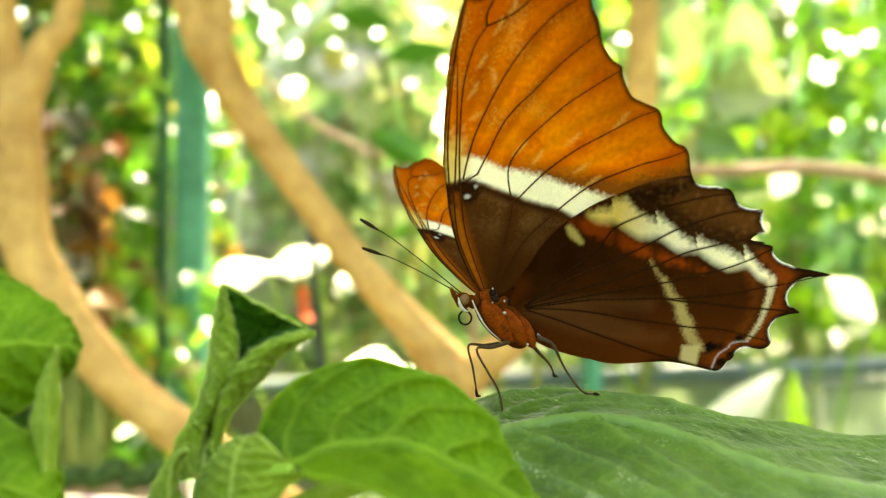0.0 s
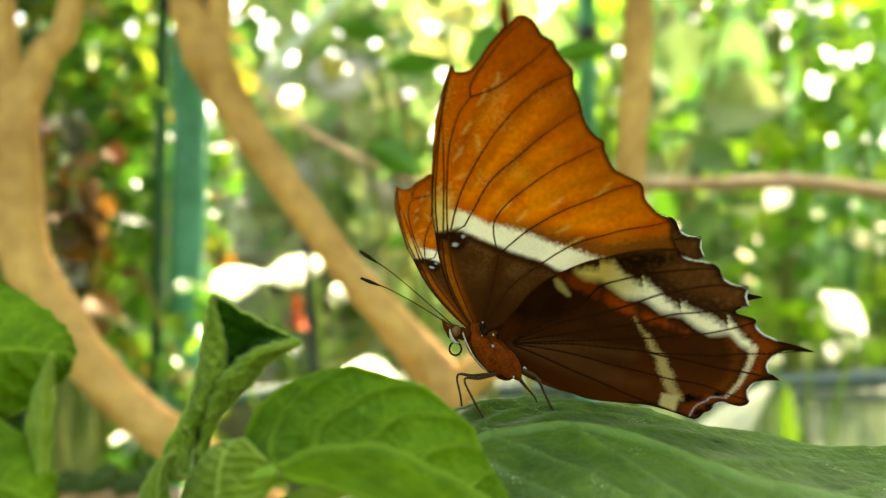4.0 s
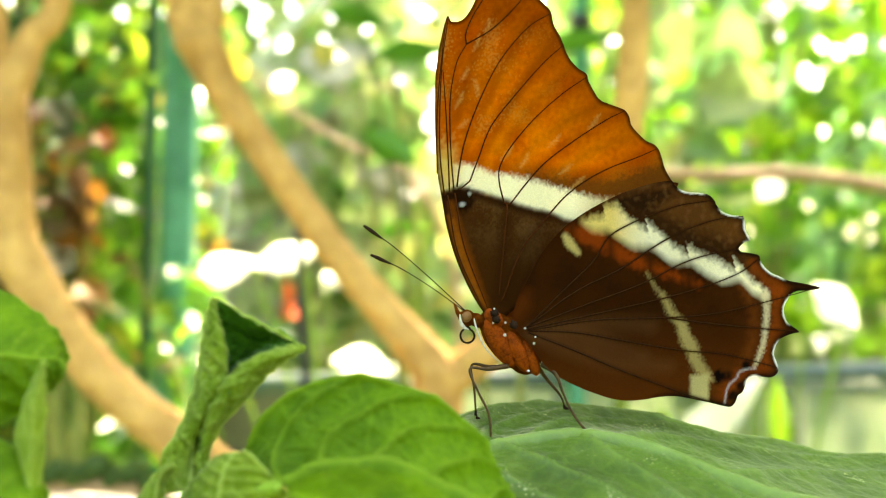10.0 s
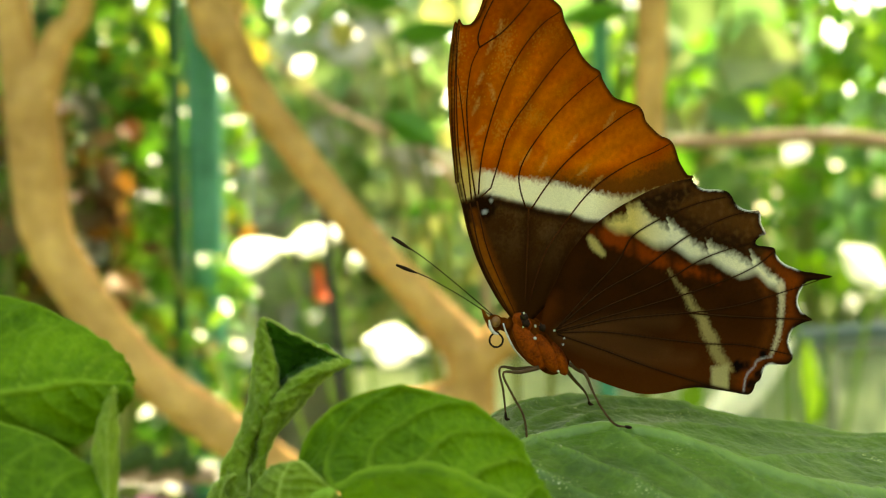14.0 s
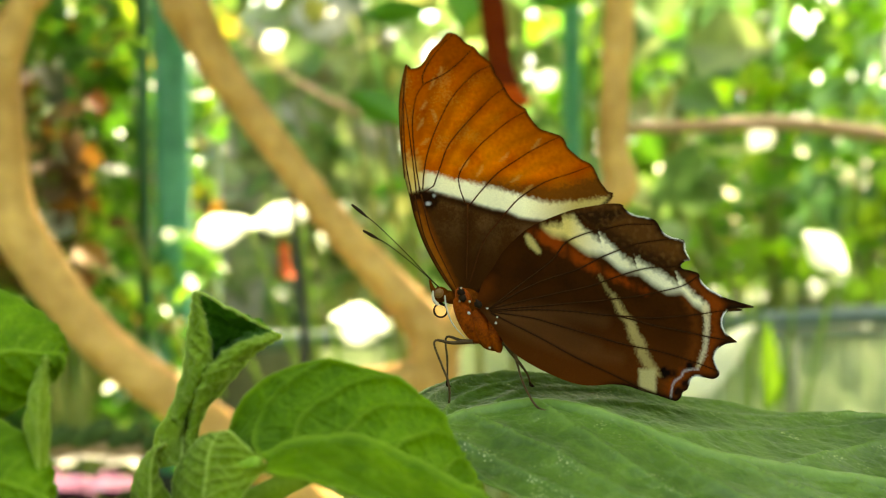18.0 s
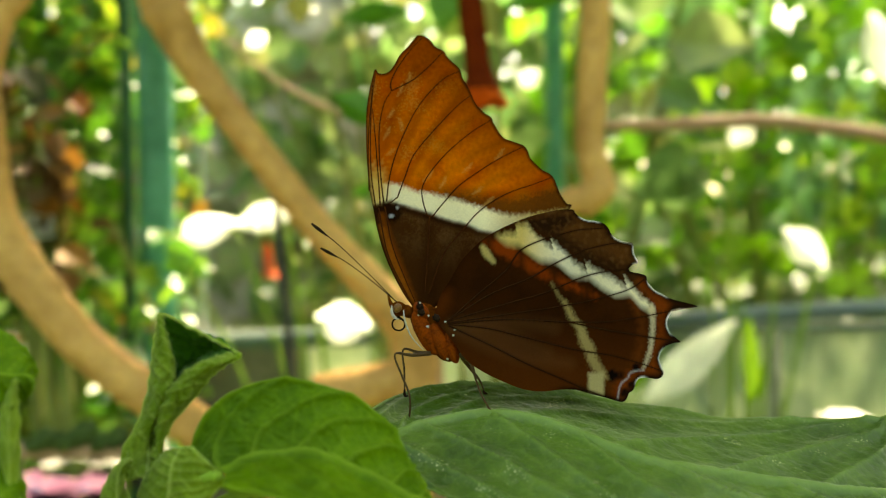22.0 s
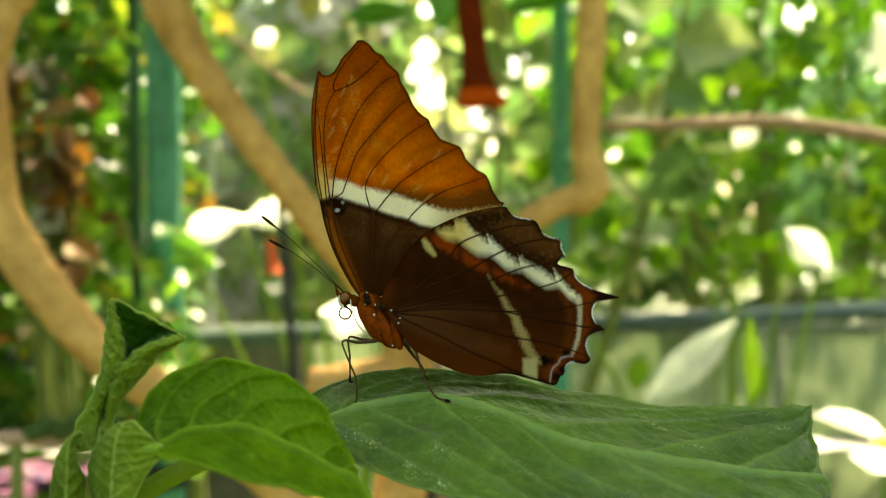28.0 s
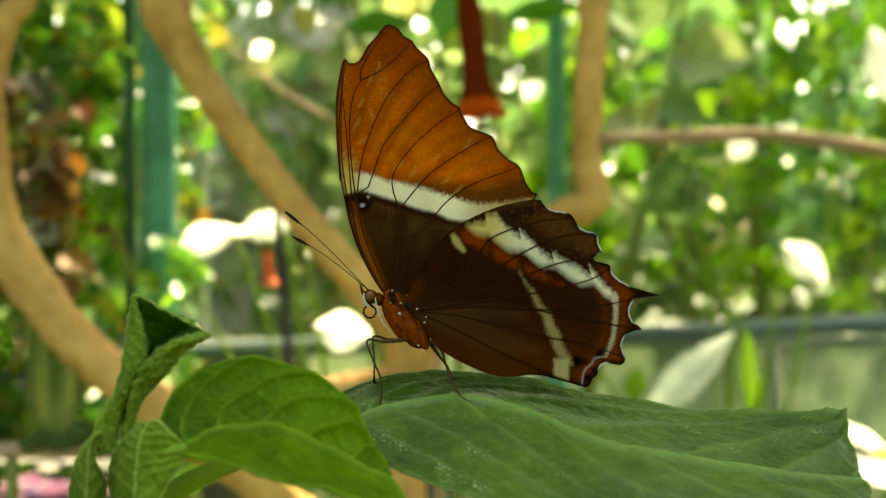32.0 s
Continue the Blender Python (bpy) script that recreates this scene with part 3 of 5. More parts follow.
# the forewing's veins: four along the leading edge, the forked one to the tip, five across the orange, and their stems to the shoulder
FORE_VEINS = [[(-13.8, 21.3), (-14.4, 26.6), (-14.7, 32.7), (-14.7, 39.9)], [(-12.6, 18.6), (-13.6, 23.2), (-14.2, 28.3), (-14.6, 35.3), (-14.4, 40.6)], [(-12.0, 19.0), (-12.7, 24.0), (-13.5, 29.2), (-14.4, 34.4)],
              [(-11.5, 19.4), (-12.2, 23.2), (-12.9, 28.3), (-13.1, 31.8), (-12.7, 35.4), (-11.7, 37.7)], [(-11.7, 37.7), (-11.9, 39.2), (-11.0, 41.8), (-9.1, 45.2), (-7.5, 47.2)],
              [(-11.7, 37.7), (-8.7, 39.5), (-5.9, 42.4), (-4.0, 44.9)], [(-11.1, 19.6), (-11.0, 22.4), (-10.6, 25.7), (-9.4, 30.1), (-7.2, 35.4), (-4.0, 39.7), (-0.9, 41.8)],
              [(-9.5, 20.3), (-8.7, 23.2), (-7.5, 27.1), (-4.8, 31.0), (-1.5, 35.1), (1.1, 37.6)]]
FORE_VEINS += [[(-4.9, 17.5), (-5.7, 19.8), (-5.9, 21.9), (-4.7, 24.5), (-2.0, 28.0), (1.3, 31.1), (4.5, 33.4)], [(-4.1, 17.3), (-2.3, 19.8), (0.0, 22.5), (3.8, 25.4), (7.7, 27.9), (9.8, 28.9)],
               [(0.5, 15.2), (2.9, 18.1), (5.8, 20.3), (8.8, 21.8), (12.4, 23.1), (14.7, 24.1)], [(-4.5, 17.3), (-4.4, 12.4), (-4.4, 5.9)], [(0.5, 15.2), (-2.1, 11.5), (-3.9, 5.5)],
               [(-11.3, 18.8), (-9.5, 12.4), (-5.7, 4.6)], [(-12.2, 18.6), (-10.2, 11.6), (-6.4, 4.7)], [(-9.5, 20.3), (-10.8, 19.2)], [(-4.9, 17.5), (-4.1, 17.3)]]
HIND_VEINS = [[(-0.8, 2.0), (3.5, 5.7), (7.5, 9.0), (9.5, 11.8), (12.4, 13.2), (15.5, 14.1), (18.9, 14.8), (23.2, 15.0)], [(-0.8, 2.0), (5.2, 5.6), (10.9, 7.7), (14.7, 9.7), (17.3, 10.9), (20.2, 11.9), (23.8, 12.6), (27.0, 12.6)],
              [(-0.8, 2.0), (6.9, 4.0), (13.5, 5.6), (18.6, 7.5), (22.0, 8.3), (26.5, 8.7)], [(-0.7, 1.8), (7.8, 2.7), (15.3, 3.5), (21.3, 4.4), (26.5, 5.7), (29.2, 7.3)],
              [(-0.6, 1.7), (7.8, 2.0), (17.0, 1.3), (23.0, 1.1), (29.1, 1.7), (36.8, 2.8)]]
HIND_VEINS += [[(17.0, 1.3), (23.1, -0.1), (29.1, -1.3), (34.2, -2.2)], [(-0.5, 1.6), (5.3, 0.8), (12.0, -1.0), (18.8, -2.8), (24.8, -4.0), (31.5, -6.3)],
               [(-0.5, 1.4), (5.4, -1.4), (11.3, -4.4), (17.2, -7.1), (22.5, -9.4)]]
HINGE = Vector((-3.0, 0.0, 2.0)) * MM * 0.9765
HINGE_AXIS = Vector((0.7915, 0.0, -0.6112))


def unfold(x, z):
    """From the pattern's plane to the wing's own: the blades are longer away from the body."""
    u, v = x + 3.0, z - 2.0
    along, across = u * HINGE_AXIS.x + v * HINGE_AXIS.z, u * -HINGE_AXIS.z + v * HINGE_AXIS.x
    along, across = along * 0.9765, across * 0.9765 * 1.15
    return along * HINGE_AXIS.x - across * HINGE_AXIS.z, along * HINGE_AXIS.z + across * HINGE_AXIS.x


def strip(x, z, line, widths):
    """How far inside a band each place lies, in millimetres: the band follows a smooth line, with its half widths."""
    c = curve([(*p, w) for p, w in zip(line, widths)], 60)
    d = np.hypot(x[:, None] - c[None, :, 0], z[:, None] - c[None, :, 1])
    k = d.argmin(1)
    return c[k, 2] - d[np.arange(len(x)), k]


def level(x, line):
    """The height of a line across the wing at each x."""
    return np.interp(x, [p[0] for p in line], [p[1] for p in line])


def soft(v, edge):
    return np.clip(v / edge * 0.5 + 0.5, 0, 1)[:, None]


def wing_noise(x, z, s, seed):
    return np.array([nz(a * s, b * s, seed) for a, b in zip(x, z)])


def blend(base, colour, amount):
    return base * (1 - amount) + np.array(colour) * amount


def blend_to(base, colours, amount):
    return base * (1 - amount) + colours * amount


def edge_distance(x, z, outline):
    o = np.array(curve(outline + outline[:1], 420))
    return np.hypot(x[:, None] - o[None, :, 0], z[:, None] - o[None, :, 1]).min(1)


def near_lines(x, z, lines):
    """The distance to the nearest of some lines, in millimetres."""
    return np.min([-strip(x, z, q, [0.0] * len(q)) for q in lines], axis=0)


ORANGE, AMBER, BROWN, DARK, CREAM, RUST = (0.52, 0.076, 0.002), (0.70, 0.172, 0.006), (0.062, 0.020, 0.0040), (0.019, 0.0065, 0.002), (0.90, 0.83, 0.57), (0.17, 0.026, 0.003)
# faint folds between the veins of the forewing
FOLDS = [((-9.6, 26), (-3.0, 41.0)), ((-7.6, 24), (0.2, 39.0)), ((-6.4, 24), (3.0, 35.0)), ((-3.6, 22.6), (7.0, 30.2)), ((1.6, 21), (12.0, 25.8)), ((-12.0, 28), (-8.2, 42))]
# pale scratches on the orange
SCUFFS = [((-12.3, 29.5), (-11.6, 31.5)), ((-12.0, 33), (-11.2, 34.6)), ((-10.6, 37.0), (-10.2, 38.8)), ((-9.6, 31.0), (-10.2, 33.0)), ((-9.4, 39.2), (-9.0, 41.0)), ((-5.8, 22.8), (-4.4, 24.8)),
          ((-3.2, 21.9), (-2.4, 23.6)), ((3.6, 19.2), (5.2, 20.6)), ((5.2, 26.6), (6.6, 28.6)), ((0.2, 24.4), (1.6, 26.0)), ((-11.6, 27.0), (-10.6, 28.0)), ((2.0, 21.0), (3.4, 22.2))]
BAND_TOP = [(-13.0, 23.2), (-12.1, 22.5), (-10.0, 22.4), (-8.4, 21.9), (-7.1, 21.3), (-5.0, 21.1), (-2.4, 20.5), (0.2, 19.8), (2.8, 19.0), (5.5, 18.3), (8.1, 17.7), (10.3, 17.9), (14.3, 18.4), (17.5, 19.0)]
BAND_FOOT = [(-13.2, 18.8), (-12.3, 18.9), (-10.5, 19.3), (-8.1, 18.8), (-5.6, 18.0), (-4.3, 17.6), (-3.0, 17.1), (-0.8, 16.5), (0.4, 16.3), (1.7, 15.9), (3.0, 15.2), (4.8, 14.9), (7.4, 14.8), (14.4, 16.5)]


def fore_pigment(x, z):
    n1, n2, n3, n4 = wing_noise(x, z, 0.35, 1), wing_noise(x, z, 1.6, 2), wing_noise(x, z, 0.12, 3), wing_noise(x, z, 4.5, 4)
    top, foot = level(x, BAND_TOP), level(x, BAND_FOOT)
    edge = edge_distance(x, z, FORE)
    c = np.tile(np.array(ORANGE), (len(x), 1))
    c = blend(c, AMBER, soft(0.8 * n1 + 0.4 * n2 + 0.45 - 0.05 * np.abs(z - 28) - 0.02 * np.abs(x + 4), 0.7) * 0.75)
    c = blend(c, (0.27, 0.048, 0.002), soft(wing_noise(x, z, 0.22, 9) + 0.4 * n1 - 0.05 + 0.07 * (z - 37), 0.7) * 0.85)
    c = blend(c, (0.25, 0.045, 0.003), soft(3.2 - edge + 1.2 * n1, 3.2) * soft(x + 9, 6) * 0.75)
    for a, b in FOLDS:
        c = blend(c, RUST, soft(strip(x, z, [a, ((a[0] + b[0]) / 2 - 0.5, (a[1] + b[1]) / 2 + 0.5), b], [0.15, 0.40, 0.30]) + 0.2 * n2, 0.7) * 0.75)
    c = blend(c, (0.20, 0.036, 0.002), soft(0.35 - near_lines(x, z, FORE_VEINS[:11]) + 0.25 * n2, 0.9) * 0.5)
    apart = near_lines(x, z, FORE_VEINS[:11])
    c = blend(c, (0.80, 0.25, 0.010), soft(apart - 1.0 + 0.9 * n1, 1.0) * soft(z - top - 0.5, 3) * soft(36 - z, 10) * soft(x + 11, 2) * soft(edge - 2, 5) * 0.5)
    c = c * (1 + 0.22 * n2[:, None] * soft(z - top, 1))
    # brown dust over the band, more of it towards the hindwing
    c = blend(c, (0.10, 0.035, 0.006), soft(top + 0.6 + np.clip(0.17 * (x + 6), 0, 3.4) - z + 0.9 * n2 + 0.6 * n4, 1.1) * soft(x + 6.5, 5) * 0.85)
    # pale scratches and worn specks
    for a, b in SCUFFS:
        c = blend(c, (0.74, 0.42, 0.10), soft(strip(x, z, [a, ((a[0] + b[0]) / 2 + 0.15, (a[1] + b[1]) / 2), b], [0.05, 0.18, 0.05]) + 0.35 * n4, 0.25) * 0.5)
    c = blend(c, (0.70, 0.36, 0.06), soft(0.8 * wing_noise(x, z, 4.0, 7) + 0.9 * wing_noise(x, z, 0.3, 8) + 0.5 * n4 - 0.42, 0.12) * soft(z - top - 2, 2) * soft(41 - z, 3) * soft(-x - 2, 5) * 0.30)
    # the cream band, yellow where it meets the leading edge and the hindwing
    tint = np.tile(np.array(CREAM), (len(x), 1))
    tint = blend(tint, (0.80, 0.60, 0.20), soft(-x - 11.2, 1.2) * 0.9)
    tint = blend(tint, (0.62, 0.46, 0.14), soft(x - 8, 4))
    ragged = 0.28 * n4 + 0.22 * n2
    c = blend_to(c, tint, soft(np.minimum(top - z + ragged * 1.6, z - foot + ragged * 0.5), 0.4))
    c = blend(c, (0.66, 0.40, 0.08), soft(np.minimum(z - 19.5, 27 - 0.7 * np.abs(z - 22) - z + 3 * n2), 2.0) * soft(-x - 11.6, 0.6) * 0.75)
    # brown root of the wing
    below = foot - z
    root = soft(below + 0.15 * n2, 0.35)
    c = blend(c, BROWN, root)
    c = blend(c, (0.19, 0.095, 0.034), soft(n1 + 0.5 * n2 + 0.6 * n4 - 0.02, 0.45) * soft(below - 0.6, 0.6) * soft(5.5 - below, 3) * soft(x + 9.0, 1) * 0.45)
    c = blend(c, DARK, soft(0.5 - np.abs(below - 0.3) + 0.3 * n2, 0.4) * soft(4 - x, 4) * 0.8)
    c = blend(c, DARK, soft(1.7 - np.hypot((x + 10.6) / 1.1, (z - 18.0) / 1.0) + 0.7 * n2, 0.5))
    c = blend(c, (0.48, 0.46, 0.46), soft(0.36 - np.hypot(x + 10.2, (z - 17.4) * 1.3) + 0.1 * n4, 0.15))
    c = blend(c, (0.42, 0.40, 0.36), soft(0.22 - np.hypot(x + 9.4, z - 18.7) + 0.1 * n4, 0.12))
    c = blend(c, (0.22, 0.050, 0.005), soft(strip(x, z, [(-11.6, 17.5), (-9.3, 12.0), (-5.9, 5.0)], [0.35, 0.5, 0.35]) + 0.2 * n2, 0.4) * 0.8)
    for a, b, q in ((-11.9, 15.9, 0.16), (-11.2, 15.5, 0.13)):
        c = blend(c, (0.42, 0.115, 0.010), soft(strip(x, z, [(a, b), (a + 2.4, b - 5.4), (a + 5.4, b - 11.4)], [q, 1.4 * q, q]) + 0.1 * n2, 0.3) * 0.7)
    c = blend(c, DARK, soft(0.75 - near_lines(x, z, [[(-4.5, 17.3), (-4.4, 12.4), (-4.4, 5.9)], [(0.5, 15.2), (-2.1, 11.5), (-3.9, 5.5)]]) + 0.2 * n2, 0.6) * 0.35)
    c = blend(c, DARK, soft(0.34 - edge + 0.12 * n2, 0.25) * 0.97)
    return c * (1 + 0.2 * n3[:, None])


CREAM_TOP = [(5.8, 14.5), (8.1, 15.5), (10.5, 16.1), (12.0, 14.6), (14.6, 13.2), (16.8, 11.6), (18.5, 10.4), (21.1, 9.0), (23.8, 8.3), (26.5, 6.9), (28.1, 5.2), (30.6, 3.8)]
CREAM_FOOT = [(5.8, 13.8), (7.4, 12.7), (9.5, 11.9), (12.5, 10.2), (14.7, 9.6), (17.8, 7.7), (19.5, 7.3), (22.1, 5.8), (24.2, 4.7), (26.9, 4.2), (28.3, 3.0), (30.6, 1.9)]
SCALLOPS = [(20.2, 16.2, 1.6), (25.3, 13.0, 1.5), (27.3, 10.9, 1.2), (30.7, 5.2, 1.9), (32.5, 0.5, 1.7), (31.2, -4.7, 1.6), (28.1, -7.2, 0.9)]


def hind_pigment(x, z):
    n1, n2, n3, n4 = wing_noise(x, z, 0.35, 11), wing_noise(x, z, 1.6, 12), wing_noise(x, z, 0.12, 13), wing_noise(x, z, 4.5, 14)
    edge = edge_distance(x, z, HIND)
    c = np.tile(np.array((0.047, 0.0128, 0.0022)), (len(x), 1))
    c = blend(c, DARK, soft(n1 + 0.4 * n2 + 0.02 * (z - 2), 0.7) * 0.55)
    c = blend(c, (0.112, 0.027, 0.0045), soft(-z - 1.4 - 0.1 * x + 2.0 * n1 + 0.8, 3.5) * 0.75)
    # pleats from the shoulder along the lower half
    for line in ([(-0.5, 1.5), (4.5, 0.6), (9.5, -1.0), (14.1, -2.9)], [(0.5, 0.6), (5.5, -1.6), (11.5, -3.6), (17.5, -4.6)], [(0.0, 1.9), (8.0, 1.6), (15.0, 0.6)]):
        c = blend(c, (0.20, 0.085, 0.030), soft(strip(x, z, line, [0.1, 0.35, 0.4, 0.1][:len(line)]) + 0.12 * n2, 1.3) * 0.42)
    # the brown field between the cream band and the scalloped edge
    outer = z - level(x, CREAM_TOP)
    c = blend(c, (0.100, 0.036, 0.009), soft(outer - 0.8 + 0.7 * n1, 1.4) * soft(x - 9, 2) * soft(29.5 - x, 2) * 0.85)
    c = blend(c, (0.020, 0.008, 0.003), soft(strip(x, z, [(10.8, 15.8), (13.5, 15.9), (17.0, 16.3)], [0.7, 1.2, 0.8]) + 0.6 * n2, 0.6) * 0.9)
    c = blend(c, (0.020, 0.008, 0.003), soft(1.3 - np.abs(outer - 1.0) + 0.9 * n2 + 0.4 * n4, 0.9) * soft(x - 12, 2) * soft(27 - x, 3) * 0.75)
    c = blend(c, (0.15, 0.070, 0.025), soft(wing_noise(x, z, 1.4, 17) + 0.3 * n4 - 0.30, 0.25) * soft(outer - 1, 1) * 0.4)
    # the rusty streak under the band, broken by the veins
    red = strip(x, z, [(4.8, 12.9), (7.4, 12.0), (9.1, 11.0), (11.7, 9.3), (14.3, 7.9), (17.8, 6.4), (21.3, 4.8)], [0.8, 1.1, 0.95, 0.8, 0.65, 0.45, 0.25])
    c = blend(c, (0.30, 0.044, 0.005), soft(red + 0.45 * n2, 0.5) * soft(np.abs(np.sin(0.62 * x + 0.2)) - 0.25, 0.4) * 0.75)
    # the rusty border behind the tails
    rust = strip(x, z, [(28.6, 6.6), (31.5, 3.6), (31.6, -0.6), (30.5, -3.7), (29.9, -6.2), (27.4, -6.7), (25.2, -8.1), (24.1, -9.4)], [0.8, 1.2, 0.9, 0.8, 0.8, 0.9, 0.9, 0.6])
    c = blend(c, (0.20, 0.036, 0.005), soft(rust + 0.7 * n2, 0.7) * 0.9)
    c = blend(c, (0.22, 0.050, 0.009), soft(strip(x, z, [(27.0, 4.0), (28.4, 1.0), (28.3, -2.5), (27.2, -5.0)], [0.4, 0.5, 0.5, 0.5]) + 0.5 * n2, 0.7) * 0.4)
    for px, pz, q in ((23.9, -6.5, 0.8), (25.6, -9.0, 0.6), (26.7, -7.9, 0.5), (27.5, -5.6, 0.6), (25.2, -6.6, 0.5)):
        c = blend(c, (0.008, 0.004, 0.003), soft(q - np.hypot(x - px, z - pz) + 0.3 * n2, 0.3))
    c = blend(c, DARK, soft(0.7 - edge + 0.3 * n2, 0.5) * soft(x - 18, 3) * 0.75)
    # the cream band in ragged cells
    tint = np.tile(np.array(CREAM), (len(x), 1))
    tint = blend(tint, (0.72, 0.54, 0.17), soft(12.3 - x, 2.5))
    cuts = np.array([5.6, 10.4, 15.4, 19.8, 25.4, 29.4, 33.0])
    at_cut = np.clip(np.searchsorted(cuts, x + 0.25 * (z - 9)) - 1, 0, 5)
    along = np.clip((x + 0.25 * (z - 9) - cuts[at_cut]) / (cuts[at_cut + 1] - cuts[at_cut]), 0, 1)
    upper = level(x, CREAM_TOP) - 0.5 + 1.2 * (0.45 - along) + 0.5 * n2 + 0.35 * n4 - z
    lower = z - level(x, CREAM_FOOT) - 0.35 + 0.55 * np.sin(math.pi * along) - 0.3 + 0.12 * n2
    k = soft(np.minimum(upper, lower) - 0.08, 0.7) * soft(x - 5.9, 0.5) * soft(30.4 - x, 0.3)
    c = blend_to(c, tint, k)
    c = blend(c, (0.66, 0.55, 0.34), soft(strip(x, z, [(30.0, 2.7), (30.2, 0.7), (30.1, -0.7), (29.8, -2.8), (29.2, -4.5), (28.6, -5.7)], [0.5, 0.38, 0.38, 0.34, 0.32, 0.22]) + 0.3 * n4, 0.25) * 0.85)
    # the narrow inner band and its separate foot
    inner = strip(x, z, [(14.5, 6.9), (15.6, 5.1), (16.7, 3.8), (17.7, 1.8), (18.9, 0.4), (19.6, -1.5), (20.4, -2.7), (20.9, -4.3), (21.9, -5.7), (23.0, -6.8)], [0.05, 0.12, 0.32, 0.48, 0.60, 0.76, 0.74, 0.72, 0.62, 0.2])
    k = soft(inner + 0.35 * n4 + 0.15 * n2, 0.35) * soft(0.14 - np.abs(z + 0.09 * x - 2.9) * -1, 0.12)
    c = blend(c, (0.46, 0.34, 0.125), k * 0.85)
    block = np.minimum(np.minimum(-6.0 - 0.05 * (x - 21) - z, z + 9.3 + 0.25 * (x - 21.4)), 1.15 - np.abs(x - 21.4))
    c = blend(c, (0.56, 0.45, 0.20), soft(block + 0.15 * n4, 0.25))
    c = blend(c, (0.55, 0.42, 0.14), soft(strip(x, z, [(3.9, 12.5), (4.5, 11.6), (5.6, 10.3)], [0.35, 0.55, 0.3]) + 0.18 * n4, 0.25))
    c = blend(c, (0.50, 0.47, 0.48), soft(strip(x, z, [(28.6, -6.0), (26.8, -6.2), (26.2, -7.0), (25.2, -7.7), (24.8, -8.7), (24.6, -10.1)], [0.07, 0.11, 0.10, 0.11, 0.10, 0.08]) + 0.12 * n4, 0.12) * 0.85)
    # veins darken the scales beside them
    c = blend(c, DARK, soft(0.17 - near_lines(x, z, HIND_VEINS), 0.16) * 0.8)
    c = blend(c, (0.150, 0.032, 0.005), soft(strip(x, z, [(-2.6, 3.0), (-1.4, 5.2), (-0.9, 6.0)], [0.9, 1.2, 0.5]) + 0.3 * n2, 0.9) * 0.5)
    # black rim, white fringes in the scallops
    c = blend(c, (0.009, 0.005, 0.003), soft(0.34 - edge + 0.1 * n2, 0.22) * soft(x - 16, 2))
    for px, pz, q in SCALLOPS:
        c = blend(c, (0.88, 0.88, 0.84), soft(0.17 - edge, 0.08) * soft(q - np.hypot(x - px, z - pz), 0.4))
    return c * (1 + 0.2 * n3[:, None])


def wing_sheet(name, outline, veins, pigment, bulge, parent, label, vein_mat):
    """A wing: a fine sheet of triangles with its pattern of scales, and its veins as slender ribs."""
    edge = curve(outline + outline[:1], 420)[:-1]
    lo, hi = edge.min(0), edge.max(0)
    step = 0.2
    gx, gz = np.meshgrid(np.arange(lo[0], hi[0], step), np.arange(lo[1], hi[1], step))
    gx = gx + (np.arange(gx.shape[0]) % 2)[:, None] * step / 2
    p = np.c_[gx.ravel(), gz.ravel()]
    x0, z0, x1, z1 = edge[:, 0], edge[:, 1], np.roll(edge[:, 0], -1), np.roll(edge[:, 1], -1)
    cross = ((z0[None] > p[:, 1:]) != (z1[None] > p[:, 1:])) & (p[:, :1] < (x1 - x0)[None] * (p[:, 1:] - z0[None]) / (z1 - z0 + 1e-12)[None] + x0[None])
    near = np.hypot(p[:, :1] - x0[None], p[:, 1:] - z0[None]).min(1)
    p = p[(cross.sum(1) % 2 == 1) & (near > 0.1)]
    pts = [Vector(q) for q in np.vstack([edge, p])]
    n = len(edge)
    vs, _, fs, *_ = geometry.delaunay_2d_cdt(pts, [(i, (i + 1) % n) for i in range(n)], [], 1, 1e-5)
    x, z = np.array([v.x for v in vs]), np.array([v.y for v in vs])

    def depth(x, z):
        r = np.hypot(x + 3, z - 2)
        return bulge * (r / 30) ** 2 + 0.10 * np.sin(0.9 * x + 0.5 * z) * np.clip(r / 20, 0, 1)

    ux, uz = unfold(x, z)
    verts = np.c_[ux * MM, depth(x, z) * MM, uz * MM]
    ob = mesh_object(name, verts, fs, WING, parent, label, {"pigment": pigment(x, z)})
    for line in veins:
        c = curve(line, 26)
        cx, cz = unfold(c[:, 0], c[:, 1])
        pts3 = np.c_[cx * MM, depth(c[:, 0], c[:, 1]) * MM, cz * MM]
        v, f = tube_data(pts3, [0.11 * MM, 0.09 * MM, 0.06 * MM], 26, 6)
        mesh_object("vein", v, f, vein_mat, ob)
    return ob


def twin(ob, name, parent, label):
    o = new(name, ob.data)
    o.parent = parent
    tagged(o, label)
    for c in ob.children:
        k = new(c.name.split(".")[0], c.data)
        k.parent = o
    return o


def blob(centre, radii, turn=0.0, rings=16, sides=18, rough=0.0, seed=0):
    """An uneven ellipsoid, leaning by turn degrees in the plane of the wings."""
    v, f = [], []
    ct, st = math.cos(radians(turn)), math.sin(radians(turn))
    rng = np.random.RandomState(seed)
    for i in range(rings + 1):
        th = math.pi * i / rings
        for k in range(sides):
            ph = 2 * math.pi * k / sides
            q = 1 + rough * rng.uniform(-1, 1)
            x, y, z = radii[0] * math.cos(th) * q, radii[1] * math.sin(th) * math.cos(ph) * q, radii[2] * math.sin(th) * math.sin(ph) * q
